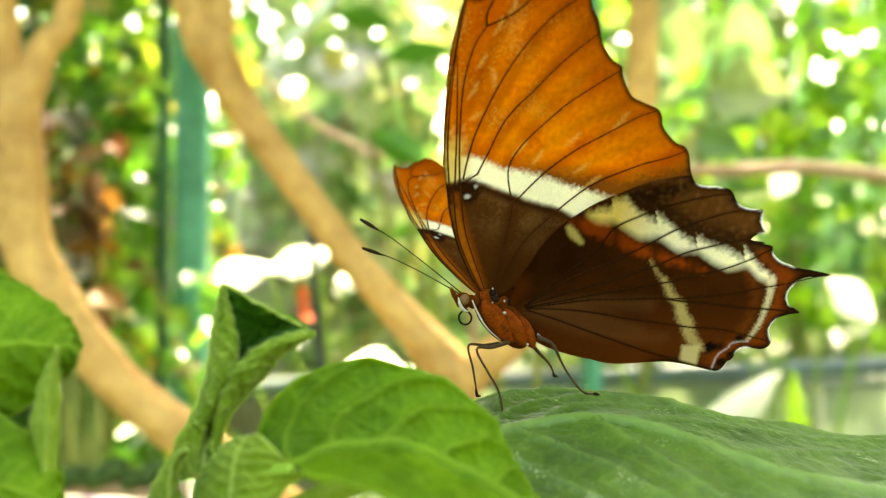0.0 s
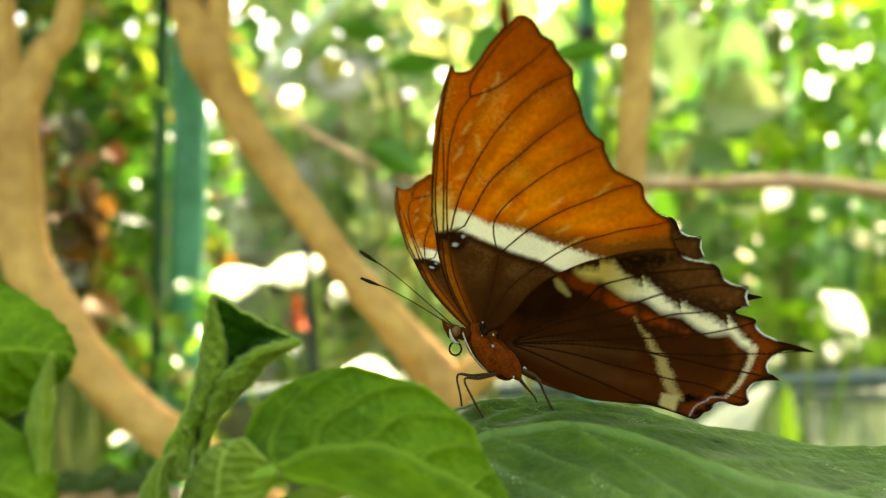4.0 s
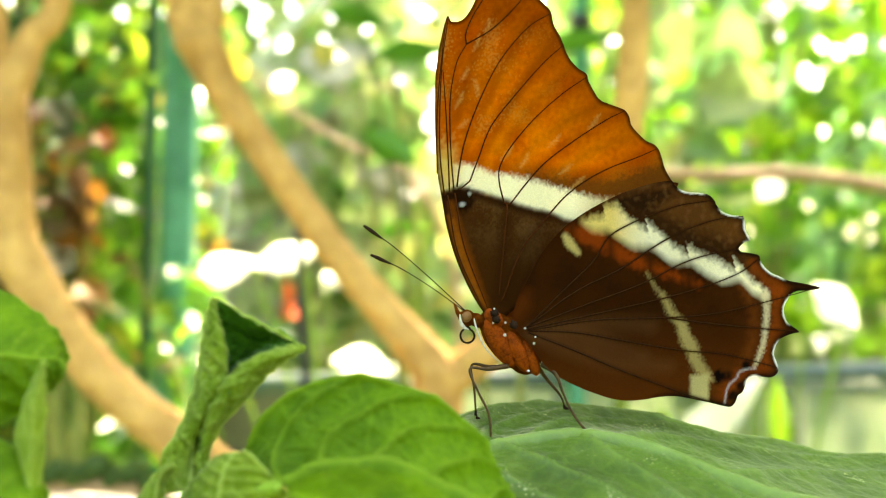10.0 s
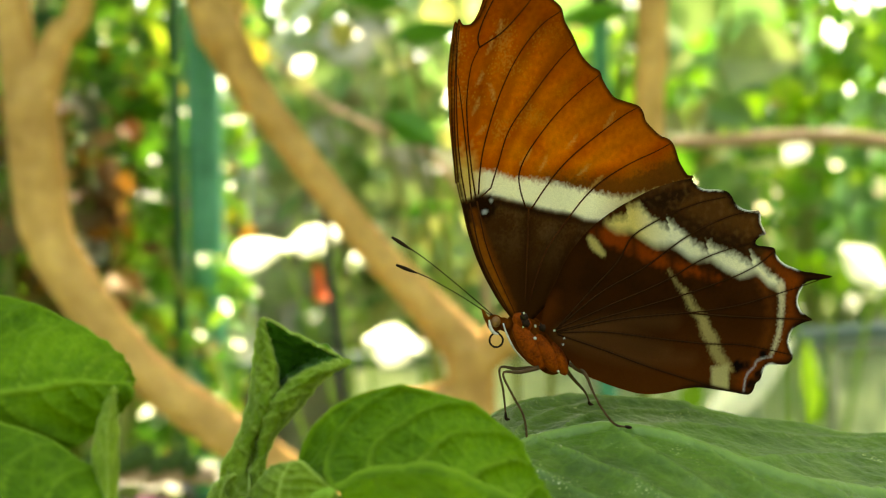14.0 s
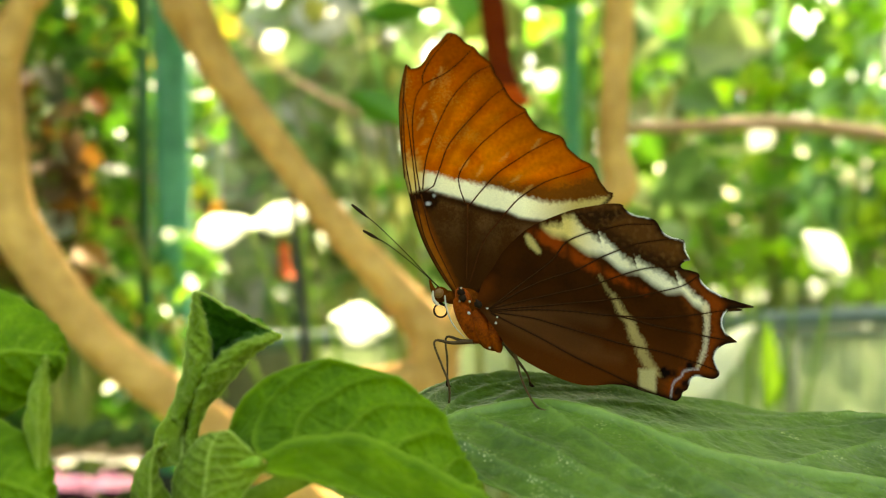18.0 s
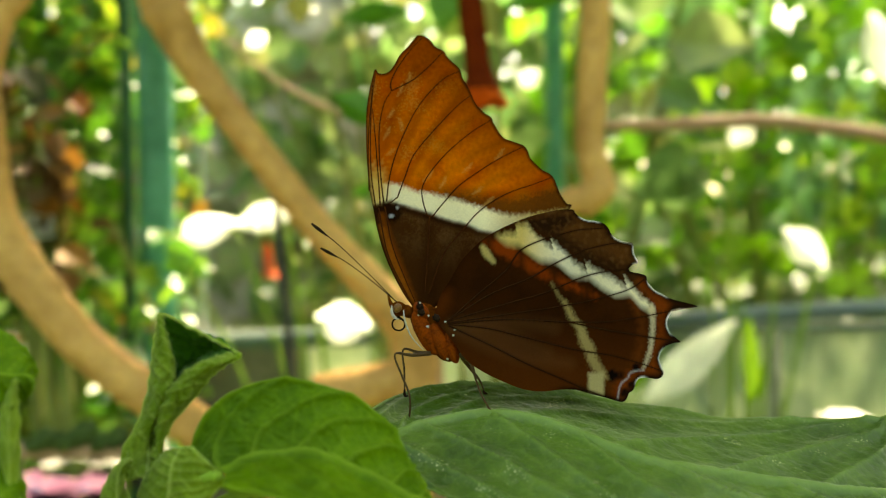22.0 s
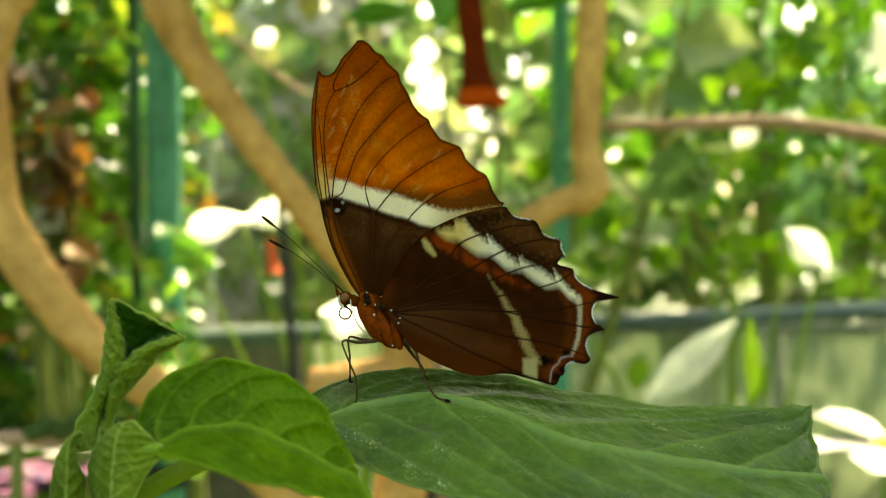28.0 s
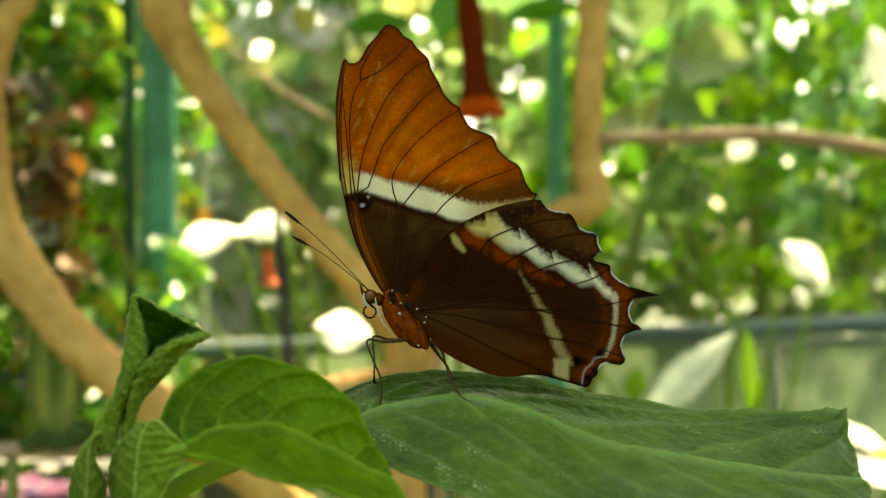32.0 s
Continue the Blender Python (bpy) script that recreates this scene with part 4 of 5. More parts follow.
            v.append(((centre[0] + ct * x - st * z) * MM, (centre[1] + y) * MM, (centre[2] + st * x + ct * z) * MM))
    for i in range(rings):
        for k in range(sides):
            a, b = i * sides + k, i * sides + (k + 1) % sides
            f.append((a, b, b + sides, a + sides))
    return v, f


def rib(pts, radii, n=18, sides=7):
    return tube_data([Vector(p) * MM for p in pts], [r * MM for r in radii], n, sides)


def build_butterfly():
    root = thing("butterfly", at(18.63, 134, -3.45), "orange and brown butterfly with cream bands, perched on a leaf", "butterfly")

    def bit(name, data, mat, label="", parent=root):
        return mesh_object(name, data[0], data[1], mat, parent, label)

    bit("thorax", merged([blob((-2.7, 0.6, 0.4), (4.9, 2.2, 2.6), -52, rough=0.012), blob((-0.9, 0.5, -1.8), (2.5, 1.9, 2.0), -60, rough=0.012, seed=2)]), FUR, "rusty orange furry thorax")
    for k, (px, py, pz, rx, rz, t) in enumerate(((-3.95, -1.1, 0.2, 3.6, 1.35, -62), (-1.75, -1.3, -1.0, 2.9, 1.15, -66), (-0.05, -1.1, -1.9, 2.4, 0.95, -72), (-4.6, -0.9, 3.4, 1.5, 1.0, -50))):
        bit("thorax_plate", blob((px, py, pz), (rx, 1.15, rz), t, 16, 16, 0.015, 9 + k), PLATE, "orange plate of the thorax")
    bit("abdomen", blob((6.6, 2.6, -2.6), (7.2, 0.8, 1.5), -14, 20, rough=0.02), FUR, "brown abdomen between the wings")
    bit("head", merged([blob((-8.0, 0.1, 3.55), (1.15, 1.0, 1.1), -30, rough=0.03), blob((-6.7, 0.1, 3.2), (1.2, 0.9, 0.9), -30, rough=0.03, seed=3)]), FUR, "rusty brown head")
    for side in (-1, 1):
        bit("eye", blob((-8.1, 0.75 * side, 3.75), (0.62, 0.42, 0.72), -20), EYE, "glossy brown eye")
        bit("palp", rib([(-8.5, 0.4 * side, 3.2), (-9.15, 0.45 * side, 4.3), (-9.6, 0.4 * side, 5.6)], (0.34, 0.26, 0.06)), FUR, "brown palp")
    bit("face_stripe", rib([(-8.95, -0.7, 4.1), (-8.9, -0.9, 3.1), (-8.5, -0.95, 2.4), (-7.9, -0.9, 2.1)], (0.10, 0.22, 0.22, 0.08)), WHITE_SCALES, "white stripe down the face")
    bit("throat_stripe", rib([(-7.2, -1.1, 3.5), (-6.9, -1.5, 2.0), (-6.1, -1.7, 0.0), (-5.0, -1.6, -1.4), (-4.1, -1.5, -2.3)], (0.08, 0.13, 0.11, 0.08, 0.04)), WHITE_SCALES, "white stripe of scales")
    coil = [(-7.97 + (1.0 - 0.012 * k) * math.cos(0.55 * k + 1.2), 0.04 * k, 1.25 + (1.0 - 0.012 * k) * math.sin(0.55 * k + 1.2)) for k in range(13)]
    bit("proboscis", rib([(-8.3, 0, 2.6)] + coil, [0.14] * 14, 60), CHITIN, "coiled dark proboscis")
    for k, (px, py, pz, r) in enumerate(((-3.4, -2.9, 2.9, 0.19), (-3.5, -2.7, 1.3, 0.26), (-0.95, -3.1, 2.1, 0.18), (0.4, -2.7, 0.9, 0.16), (0.2, -2.6, 0.1, 0.20), (-4.7, -2.6, 4.7, 0.17), (-4.9, -2.4, 2.9, 0.16), (1.5, -1.6, -2.5, 0.34), (-0.6, -2.2, -3.4, 0.2))):
        bit("pale_spot", blob((px, py, pz), (0.75 * r, r * 0.5, r * 0.9), 25 + 30 * k, 8, 10, 0.22, 3 + k), WHITE_SCALES, "white tuft of scales")
    for px, pz in ((-4.7, 4.2), (-4.5, 3.4), (-2.3, 2.6)):
        bit("dark_tuft", blob((px, -2.5, pz), (0.5, 0.3, 0.6), 30, 8, 10, 0.25, 5), CHITIN, "black tuft of scales")
    # antennae
    for pts in ([(-8.3, -0.4, 4.6), (-12.6, -0.6, 8.9), (-17.0, -0.9, 13.0), (-20.4, -1.0, 15.6)], [(-8.3, 0.5, 4.5), (-12.4, 1.4, 7.7), (-16.4, 2.2, 10.4), (-19.6, 2.6, 12.0)]):
        b0 = Vector(pts[0]) * MM
        a = thing_part("antenna", root, b0)
        data = tube_data([Vector(p) * MM - b0 for p in pts], [0.08 * MM, 0.07 * MM, 0.075 * MM, 0.09 * MM], 24, 6)
        shaft_to_mesh(a, data, CHITIN)
        tip, before = Vector(pts[-1]) * MM - b0, Vector(pts[-2]) * MM - b0
        d = (tip - before).normalized() * MM
        mesh_object("club", *tube_data([tip - 2.4 * d, tip - 0.8 * d, tip + 0.6 * d], [0.10 * MM, 0.27 * MM, 0.16 * MM], 10, 8), CHITIN, a, "black club")
    # legs: hip, knee, shin, foot
    for pts in (
        [(-3.1, -1.6, -2.7), (-5.8, -2.4, -2.9), (-8.2, -3.0, -2.75), (-7.1, -3.1, -5.9), (-6.05, -3.2, -8.4), (-5.9, -3.4, -11.2), (-6.5, -3.5, -13.4)],
        [(-3.1, 1.2, -3.1), (-5.2, 1.8, -3.05), (-7.4, 2.0, -2.75), (-7.2, 2.0, -5.9), (-7.1, 2.0, -9.6)],
        [(1.2, -1.6, -2.7), (2.8, -2.6, -3.9), (3.6, -3.0, -6.3), (4.5, -3.2, -8.5), (6.1, -3.4, -10.9), (7.9, -3.5, -11.5)],
        [(1.2, 1.2, -3.3), (2.5, 1.8, -5.1), (4.2, 2.0, -7.3), (4.8, 2.2, -9.0)],
    ):
        bit("leg", rib(pts, [0.34, 0.26] + [0.16] * (len(pts) - 3) + [0.11], 40), LEG, "thin dark leg")
        foot = Vector(pts[-1])
        bit("foot", rib([Vector(pts[-2]).lerp(foot, 0.75), foot, foot + Vector((0.5, 0, -0.15))], (0.14, 0.24, 0.1), 8), CHITIN, "black foot")
    fore = wing_sheet("forewing", FORE, FORE_VEINS, fore_pigment, 0.9, root, "orange forewing with a cream band", VEIN)
    hind = wing_sheet("hindwing", HIND, HIND_VEINS, hind_pigment, -0.3, root, "dark brown hindwing with cream bands and a short tail", HIND_VEIN)
    fore2 = twin(fore, "forewing", root, "orange forewing on the far side")
    hind2 = twin(hind, "hindwing", root, "dark brown hindwing on the far side")
    return root, fore, hind, fore2, hind2


def thing_part(name, parent, place):
    me = bpy.data.meshes.new(name)
    o = new(name, me)
    o.parent = parent
    o.location = place
    return o


def shaft_to_mesh(ob, data, material):
    ob.data.from_pydata([tuple(v) for v in data[0]], [], [tuple(f) for f in data[1]])
    ob.data.materials.append(material)
    ob.data.polygons.foreach_set("use_smooth", [True] * len(ob.data.polygons))


shrub = build_plant()
build_side_plant()
butterfly, fore_near, hind_near, fore_far, hind_far = build_butterfly()
cam.data.dof.focus_object = butterfly


# ------------------------------------------------------------------ the garden behind
def limb(name, pts, radii, material, parent, label="", n=30, seed=1):
    v, f = tube_data(pts, radii, n, 14, 0.05, seed)
    return mesh_object(name, local(parent, v), f, material, parent, label)


PETAL_RIM = speckled("rim_petal", (0.34, 0.032, 0.003), (0.60, 0.085, 0.008), 60, 0.9, gloss=0.05)
PINK = speckled("pink_petal", (0.065, 0.010, 0.038), (0.12, 0.026, 0.075), 80, 0.6)
PURPLE = speckled("purple_petal", (0.032, 0.011, 0.065), (0.07, 0.03, 0.125), 80, 0.6)
WHITE_PETAL = speckled("white_petal", (0.17, 0.16, 0.14), (0.27, 0.25, 0.22), 80, 0.5)
YELLOW = speckled("yellow_heart", (0.6, 0.38, 0.02), (0.8, 0.6, 0.05), 200, 0.7)
HEDGE = far_leaf_material("hedge_leaves", [(0.03, 0.08, 0.013), (0.07, 0.20, 0.025), (0.13, 0.33, 0.028), (0.03, 0.09, 0.015), (0.26, 0.46, 0.04), (0.30, 0.13, 0.03)])
LIME = far_leaf_material("lime_leaves", [(0.14, 0.32, 0.02), (0.08, 0.22, 0.02), (0.28, 0.48, 0.03), (0.12, 0.28, 0.03), (0.38, 0.54, 0.05)], 0.72)
BLUE = far_leaf_material("grey_green_leaves", [(0.06, 0.16, 0.05), (0.10, 0.24, 0.08), (0.16, 0.30, 0.14), (0.08, 0.20, 0.06)], 0.55, 0.3)
PALE = far_leaf_material("pale_leaves", [(0.20, 0.30, 0.10), (0.12, 0.24, 0.07), (0.32, 0.40, 0.16), (0.30, 0.28, 0.08)], 0.5, 0.35)

def foliage_data(n, box, size, seed, droop=0.4, slender=0.42, keep=None):
    """Many small pointed leaves, each folded along its midrib, scattered through a box."""
    rng = np.random.RandomState(seed)
    lo, hi = np.array(box[0]), np.array(box[1])
    shape = np.array([(0, 0, 0), (0.30, 0.5, 0.05), (0.68, 0.38, 0.03), (1, 0, -0.12), (0.68, -0.38, 0.03), (0.30, -0.5, 0.05), (0.34, 0, -0.05), (0.70, 0, -0.07)])
    quads = [(0, 6, 1), (1, 6, 7, 2), (2, 7, 3), (0, 5, 6), (5, 4, 7, 6), (4, 3, 7)]
    verts, faces = [], []
    while len(verts) < n * 8:
        p = lo + (hi - lo) * rng.rand(3)
        if keep is not None and not keep(p, rng):
            continue
        s = size * rng.uniform(0.6, 1.35)
        az, el, ro = rng.uniform(0, 2 * math.pi), rng.normal(-droop, 0.5), rng.uniform(-1.2, 1.2)
        m = np.array(Euler((ro, -el, az)).to_matrix())
        q = shape * np.array((s, s * slender * 2 * rng.uniform(0.8, 1.2), s))
        k = len(verts)
        verts += list(q @ m.T + p)
        faces += [tuple(i + k for i in f) for f in quads]
    return verts, faces


def gaps(scale, level, seed, box, power=5):
    """Keeps leaves in drifts with holes between them, inside a rounded and uneven outline."""
    lo, hi = np.array(box[0]), np.array(box[1])

    def keep(p, rng):
        q = np.abs(2 * (p - lo) / (hi - lo) - 1) ** power
        if q.sum() > 1.15 + 0.8 * nz(p[0] * 1.7, p[1] * 1.7, p[2] * 1.7 + seed):
            return False
        return nz(p[0] * scale, p[1] * scale + seed, p[2] * scale) + 0.25 * rng.randn() > level

    return keep


def shrub_of_leaves(name, box, n, size, material, label, seed, level=-0.1, scale=4.0, slender=0.42, droop=0.4, stems=5, bark=None, group=""):
    lo, hi = Vector(box[0]), Vector(box[1])
    root = thing(name, ((lo.x + hi.x) / 2, (lo.y + hi.y) / 2, 0), label, "shrub", group)
    rng = np.random.RandomState(seed + 100)
    for k in range(stems):
        top = Vector((rng.uniform(lo.x, hi.x), rng.uniform(lo.y, hi.y), hi.z - rng.uniform(0, 0.3) * (hi.z - lo.z)))
        foot = Vector(((lo.x + hi.x) / 2 + rng.uniform(-0.1, 0.1), (lo.y + hi.y) / 2 + rng.uniform(-0.06, 0.06), -0.02))
        mid = foot.lerp(top, 0.5) + Vector((rng.uniform(-0.06, 0.06), rng.uniform(-0.05, 0.05), 0.05))
        limb("stem", [foot, mid, top], [0.012, 0.008, 0.003], bark or OLIVE, root, "", 14, seed + k)
    v, f = foliage_data(n, box, size, seed, droop, slender, gaps(scale, level, seed, box))
    mesh_object("crown", local(root, v), f, material, root, smooth=False)
    return root


def build_ground():
    n = 70
    xs = np.concatenate([np.linspace(-400, -3, 8), np.linspace(-2.6, 2.6, n), np.linspace(3, 400, 8)])
    ys = np.concatenate([np.linspace(-400, -2, 8), np.linspace(-1.6, 5, n), np.linspace(5.5, 400, 8)])
    verts = [(x, y, 0.025 * nz(x * 2, y * 2) + 0.01 * nz(x * 9, y * 9) if abs(x) < 3 and -2 < y < 5.2 else 0) for y in ys for x in xs]
    w = len(xs)
    faces = [(j * w + i, j * w + i + 1, (j + 1) * w + i + 1, (j + 1) * w + i) for j in range(len(ys) - 1) for i in range(w - 1)]
    return tagged(mesh_object("ground", verts, faces, GROUND), "pale dry garden soil with moss and low weeds", "ground", kind="structure")


def build_tree():
    tree = thing("small_tree", (-0.02, 0.60, 0), "bare tan-barked small tree with crooked limbs", "tree")
    limb("trunk", [(-0.01, 0.60, -0.03), (-0.006, 0.596, 0.35), (0.002, 0.594, 0.44), (0.007, 0.594, 0.50), (0.008, 0.594, 0.55)], [0.024, 0.020, 0.017, 0.016, 0.016], BARK, tree)
    limb("branch", [(0.008, 0.594, 0.543), (-0.023, 0.594, 0.578), (-0.053, 0.590, 0.612), (-0.089, 0.585, 0.661), (-0.121, 0.581, 0.706), (-0.143, 0.576, 0.748)],
         [0.0150, 0.0118, 0.0106, 0.0104, 0.0112, 0.0150], BARK, tree, n=40)
    limb("branch", [(0.006, 0.594, 0.515), (-0.02, 0.590, 0.509), (-0.046, 0.588, 0.506), (-0.058, 0.588, 0.508)], [0.014, 0.0135, 0.0125, 0.010], BARK, tree)
    limb("branch", [(-0.142, 0.576, 0.742), (-0.152, 0.576, 0.768), (-0.157, 0.576, 0.79), (-0.166, 0.576, 0.95)], [0.014, 0.011, 0.0095, 0.008], BARK, tree)
    limb("branch", [(-0.143, 0.577, 0.742), (-0.137, 0.582, 0.768), (-0.136, 0.585, 0.80), (-0.132, 0.594, 0.96)], [0.013, 0.0095, 0.008, 0.006], BARK, tree)
    limb("branch", [(0.008, 0.594, 0.535), (0.045, 0.594, 0.565), (0.083, 0.594, 0.608), (0.107, 0.594, 0.624), (0.124, 0.594, 0.627)], [0.013, 0.011, 0.009, 0.009, 0.011], BARK, tree)
    limb("branch", [(0.118, 0.594, 0.625), (0.1285, 0.594, 0.636), (0.124, 0.594, 0.66), (0.125, 0.594, 0.704), (0.128, 0.594, 0.759), (0.128, 0.594, 0.95)],
         [0.010, 0.0115, 0.0095, 0.0095, 0.0095, 0.008], BARK, tree, n=36)
    limb("trunk", [(-0.03, 0.60, -0.03), (-0.035, 0.590, 0.36), (-0.075, 0.576, 0.443), (-0.116, 0.558, 0.484), (-0.147, 0.549, 0.511), (-0.177, 0.544, 0.536), (-0.206, 0.540, 0.571),
                   (-0.234, 0.540, 0.617), (-0.241, 0.540, 0.655), (-0.245, 0.540, 0.705)], [0.022, 0.016, 0.0145, 0.014, 0.0135, 0.013, 0.0135, 0.0145, 0.0150, 0.0150], BARK, tree, n=60)
    limb("branch", [(-0.245, 0.540, 0.700), (-0.253, 0.540, 0.744), (-0.268, 0.540, 0.95)], [0.014, 0.010, 0.008], BARK, tree)
    limb("branch", [(-0.243, 0.541, 0.700), (-0.231, 0.549, 0.739), (-0.220, 0.558, 0.769), (-0.212, 0.567, 0.93)], [0.012, 0.0085, 0.0075, 0.006], BARK, tree)
    # unseen crown, added overhead to keep direct sun off the plants
    v, f = foliage_data(4600, ((-0.7, 0.2, 1.0), (0.85, 1.05, 1.6)), 0.085, 21, 0.2, 0.3, gaps(2.5, -0.75, 4, ((-0.7, 0.2, 0.95), (0.85, 1.05, 1.6)), 3))
    mesh_object("crown", local(tree, v), f, HEDGE, tree, "leafy crown above the view, added to shade the plants", smooth=False)
    return tree


def post(name, x, y, h, r, material, label, foot=0.0):
    root = thing(name, (x, y, foot), label, "post")
    s = []
    for z0, z1, q in ((-0.05, h, r),):
        s.append(tube_data([(x, y, z0), (x, y, (z0 + z1) / 2), (x, y, z1)], [q, q, q], 6, 20))
    v, f = merged(s)
    mesh_object("tube", local(root, v), f, material, root)
    for z in (0.28, 0.95):
        v, f = tube_data([(x, y, z), (x, y, z + 0.015), (x, y, z + 0.03)], [r * 1.12] * 3, 4, 20)
        mesh_object("clamp", local(root, v), f, BLACK, root, "dark clamp")
    return root


def build_rail():
    rail = thing("rail", (0.1, 1.44, 0), "grey plastic pipe rail along the bed", "rail")
    v, f = tube_data([(-0.95, 1.45, 0.372), (-0.601, 1.44, 0.401), (-0.332, 1.44, 0.431), (0.325, 1.44, 0.456), (0.739, 1.44, 0.473), (1.25, 1.45, 0.495)], [0.014] * 6, 40, 14)
    mesh_object("pipe", local(rail, v), f, PIPE, rail, "long grey pipe")
    for x, z in ((-0.9, 0.37), (0.02, 0.436), (1.15, 0.48)):
        v, f = tube_data([(x, 1.455, -0.03), (x, 1.455, z / 2), (x, 1.455, z)], [0.009] * 3, 4, 10)
        mesh_object("upright", local(rail, v), f, BLACK, rail, "thin dark upright")
    return rail


def trumpet(name, tip, length, width, material, label, hang, parent_label=""):
    """A hanging trumpet flower on its stalk; tip is the mouth's centre."""
    root = thing(name, tip, label, "flower")
    x, y, z = tip
    prof = [(1.0, 0.20), (0.8, 0.27), (0.6, 0.28), (0.42, 0.27), (0.28, 0.31), (0.14, 0.40), (0.05, 0.50), (0.0, 0.56)]
    n, sides = 16, 20
    c = curve([(a * length, b * width) for a, b in prof], n)
    verts, faces = [], []
    for i, (h, r) in enumerate(c):
        for k in range(sides):
            an = 2 * math.pi * k / sides
            q = r * (1 + (0.16 * math.cos(5 * an) if i > n - 4 else 0.05 * math.cos(5 * an)))
            verts.append((q * math.cos(an) - 0.11 * h, q * math.sin(an), h + (0.06 * width * math.cos(5 * an) if i == n - 1 else 0)))
    for i in range(n - 1):
        for k in range(sides):
            a, b = i * sides + k, i * sides + (k + 1) % sides
            faces.append((a, b, b + sides, a + sides))
    cut = (n - 5) * sides
    mesh_object("tube", verts, [q for q in faces if min(q) < cut], material, root)
    mesh_object("rim", verts, [q for q in faces if min(q) >= cut], PETAL_RIM if material == PETAL_RED else PETAL_ORANGE, root, "flared orange rim")
    v, f = tube_data([(-0.1 * length, 0, length * 0.92), (-0.13 * length, 0, length * 1.12), (-0.15 * length, 0, length * 1.3)], [0.10 * width, 0.14 * width, 0.06 * width], 10, 10)
    mesh_object("calyx", v, f, PETAL_RED, root, "dark red calyx")
    v, f = tube_data([(-0.145 * length, 0, length * 1.25), (-0.17 * length, 0.004, length * 1.25 + hang * 0.5), (-0.18 * length, 0.01, length * 1.25 + hang)], [0.0016, 0.0014, 0.0014], 12, 8)
    mesh_object("stalk", v, f, STEM, root)
    return root


def blossom(name, place, r, petals, mat, heart, label, seed=0, group=""):
    """An open flower on its stem: petals round a heart."""
    root = thing(name, (place[0], place[1], 0), label, "flower", group)
    rng = np.random.RandomState(seed)
    v, f = tube_data([(0, 0, -0.02), (rng.uniform(-0.02, 0.02), 0, place[2] * 0.5), (0, 0, place[2])], [0.003, 0.0025, 0.002], 10, 8)
    mesh_object("stem", v, f, STEM, root)
    for k in range(petals):
        an = 2 * math.pi * k / petals + rng.uniform(-0.1, 0.1)
        up = rng.uniform(0.15, 0.5)
        rows = []
        for s, w in ((0.1, 0.10), (0.45, 0.30), (0.8, 0.33), (1.0, 0.14)):
            for q in (-1, -0.4, 0.4, 1):
                a, b = s * r, q * w * r
                rows.append((a * math.cos(an) - b * math.sin(an), a * math.sin(an) + b * math.cos(an), place[2] + r * (up * s - 0.25 * s * s + 0.06 * abs(q))))
        faces = [(i * 4 + j, i * 4 + j + 1, i * 4 + j + 5, i * 4 + j + 4) for i in range(3) for j in range(3)]
        mesh_object("petal", rows, faces, mat, root)
    vv, ff = blob((0, 0, (place[2] + 0.05 * r) * 1000), (r * 180, r * 180, r * 120), 0, 8, 10, 0.1)
    mesh_object("heart", vv, ff, heart, root)
    return root


build_ground()
build_tree()
post("post", -0.312, 1.17, 1.9, 0.0215, GREEN_PAINT, "tall green painted steel post")
# added tube: gives the one round post its darker left edge
post("post", -0.356, 1.20, 1.9, 0.0085, POST_EDGE, "thin dark green tube added as the darker edge of the post")
bar = thing("roof_bar", (-0.30, 1.72, 0), "slanting pale steel bar of the greenhouse frame", "bar")
limb("bar", [(-0.378, 1.710, 0.929), (-0.290, 1.710, 1.019), (-0.177, 1.710, 1.137)], [0.008] * 3, STEEL, bar)
limb("upright", [(-0.382, 1.712, -0.05), (-0.380, 1.712, 0.4), (-0.378, 1.712, 0.929)], [0.006] * 3, STEEL, bar)
post("post", 0.210, 1.35, 1.9, 0.0135, GREEN_PAINT, "thin green painted steel post")
build_rail()
trumpet("trumpet_flower", (0.0565, 0.63, 0.692), 0.085, 0.032, PETAL_RED, "dark red hanging trumpet flower with an orange rim", 0.16)
twig = thing("bare_twig", (0.62, 1.08, 0), "thin pinkish bare twig", "branch")
limb("twig", [(0.225, 1.08, 0.722), (0.316, 1.08, 0.724), (0.415, 1.08, 0.727), (0.502, 1.08, 0.717), (0.582, 1.08, 0.702), (0.74, 1.08, 0.66), (0.86, 1.10, 0.4), (0.88, 1.1, -0.02)],
     [0.006, 0.0075, 0.008, 0.008, 0.0085, 0.009, 0.011, 0.013], TWIG, twig, n=44)
thin = thing("pale_twig", (0.03, 0.95, 0), "thin pale brown bare twig leaning over", "branch")
limb("twig", [(0.034, 0.95, -0.02), (0.032, 0.95, 0.40), (0.022, 0.95, 0.62), (-0.034, 0.95, 0.714), (-0.071, 0.95, 0.727), (-0.103, 0.95, 0.743), (-0.137, 0.95, 0.764), (-0.19, 0.95, 0.81)],
     [0.006, 0.005, 0.004, 0.003, 0.0028, 0.0026, 0.0022, 0.0015], TWIG, thin, n=50)
old = thing("olive_stem", (0.72, 1.95, 0), "upright olive-green woody stem", "branch")
limb("stem", [(0.74, 1.95, -0.02), (0.732, 1.95, 0.38), (0.713, 1.95, 0.70), (0.698, 1.95, 0.97), (0.69, 1.95, 1.5)], [0.020, 0.018, 0.017, 0.016, 0.013], OLIVE, old)
limb("side_shoot", [(0.722, 1.95, 0.60), (0.75, 1.96, 0.75), (0.762, 1.98, 0.97), (0.775, 1.98, 1.4)], [0.009, 0.008, 0.008, 0.006], OLIVE, old)
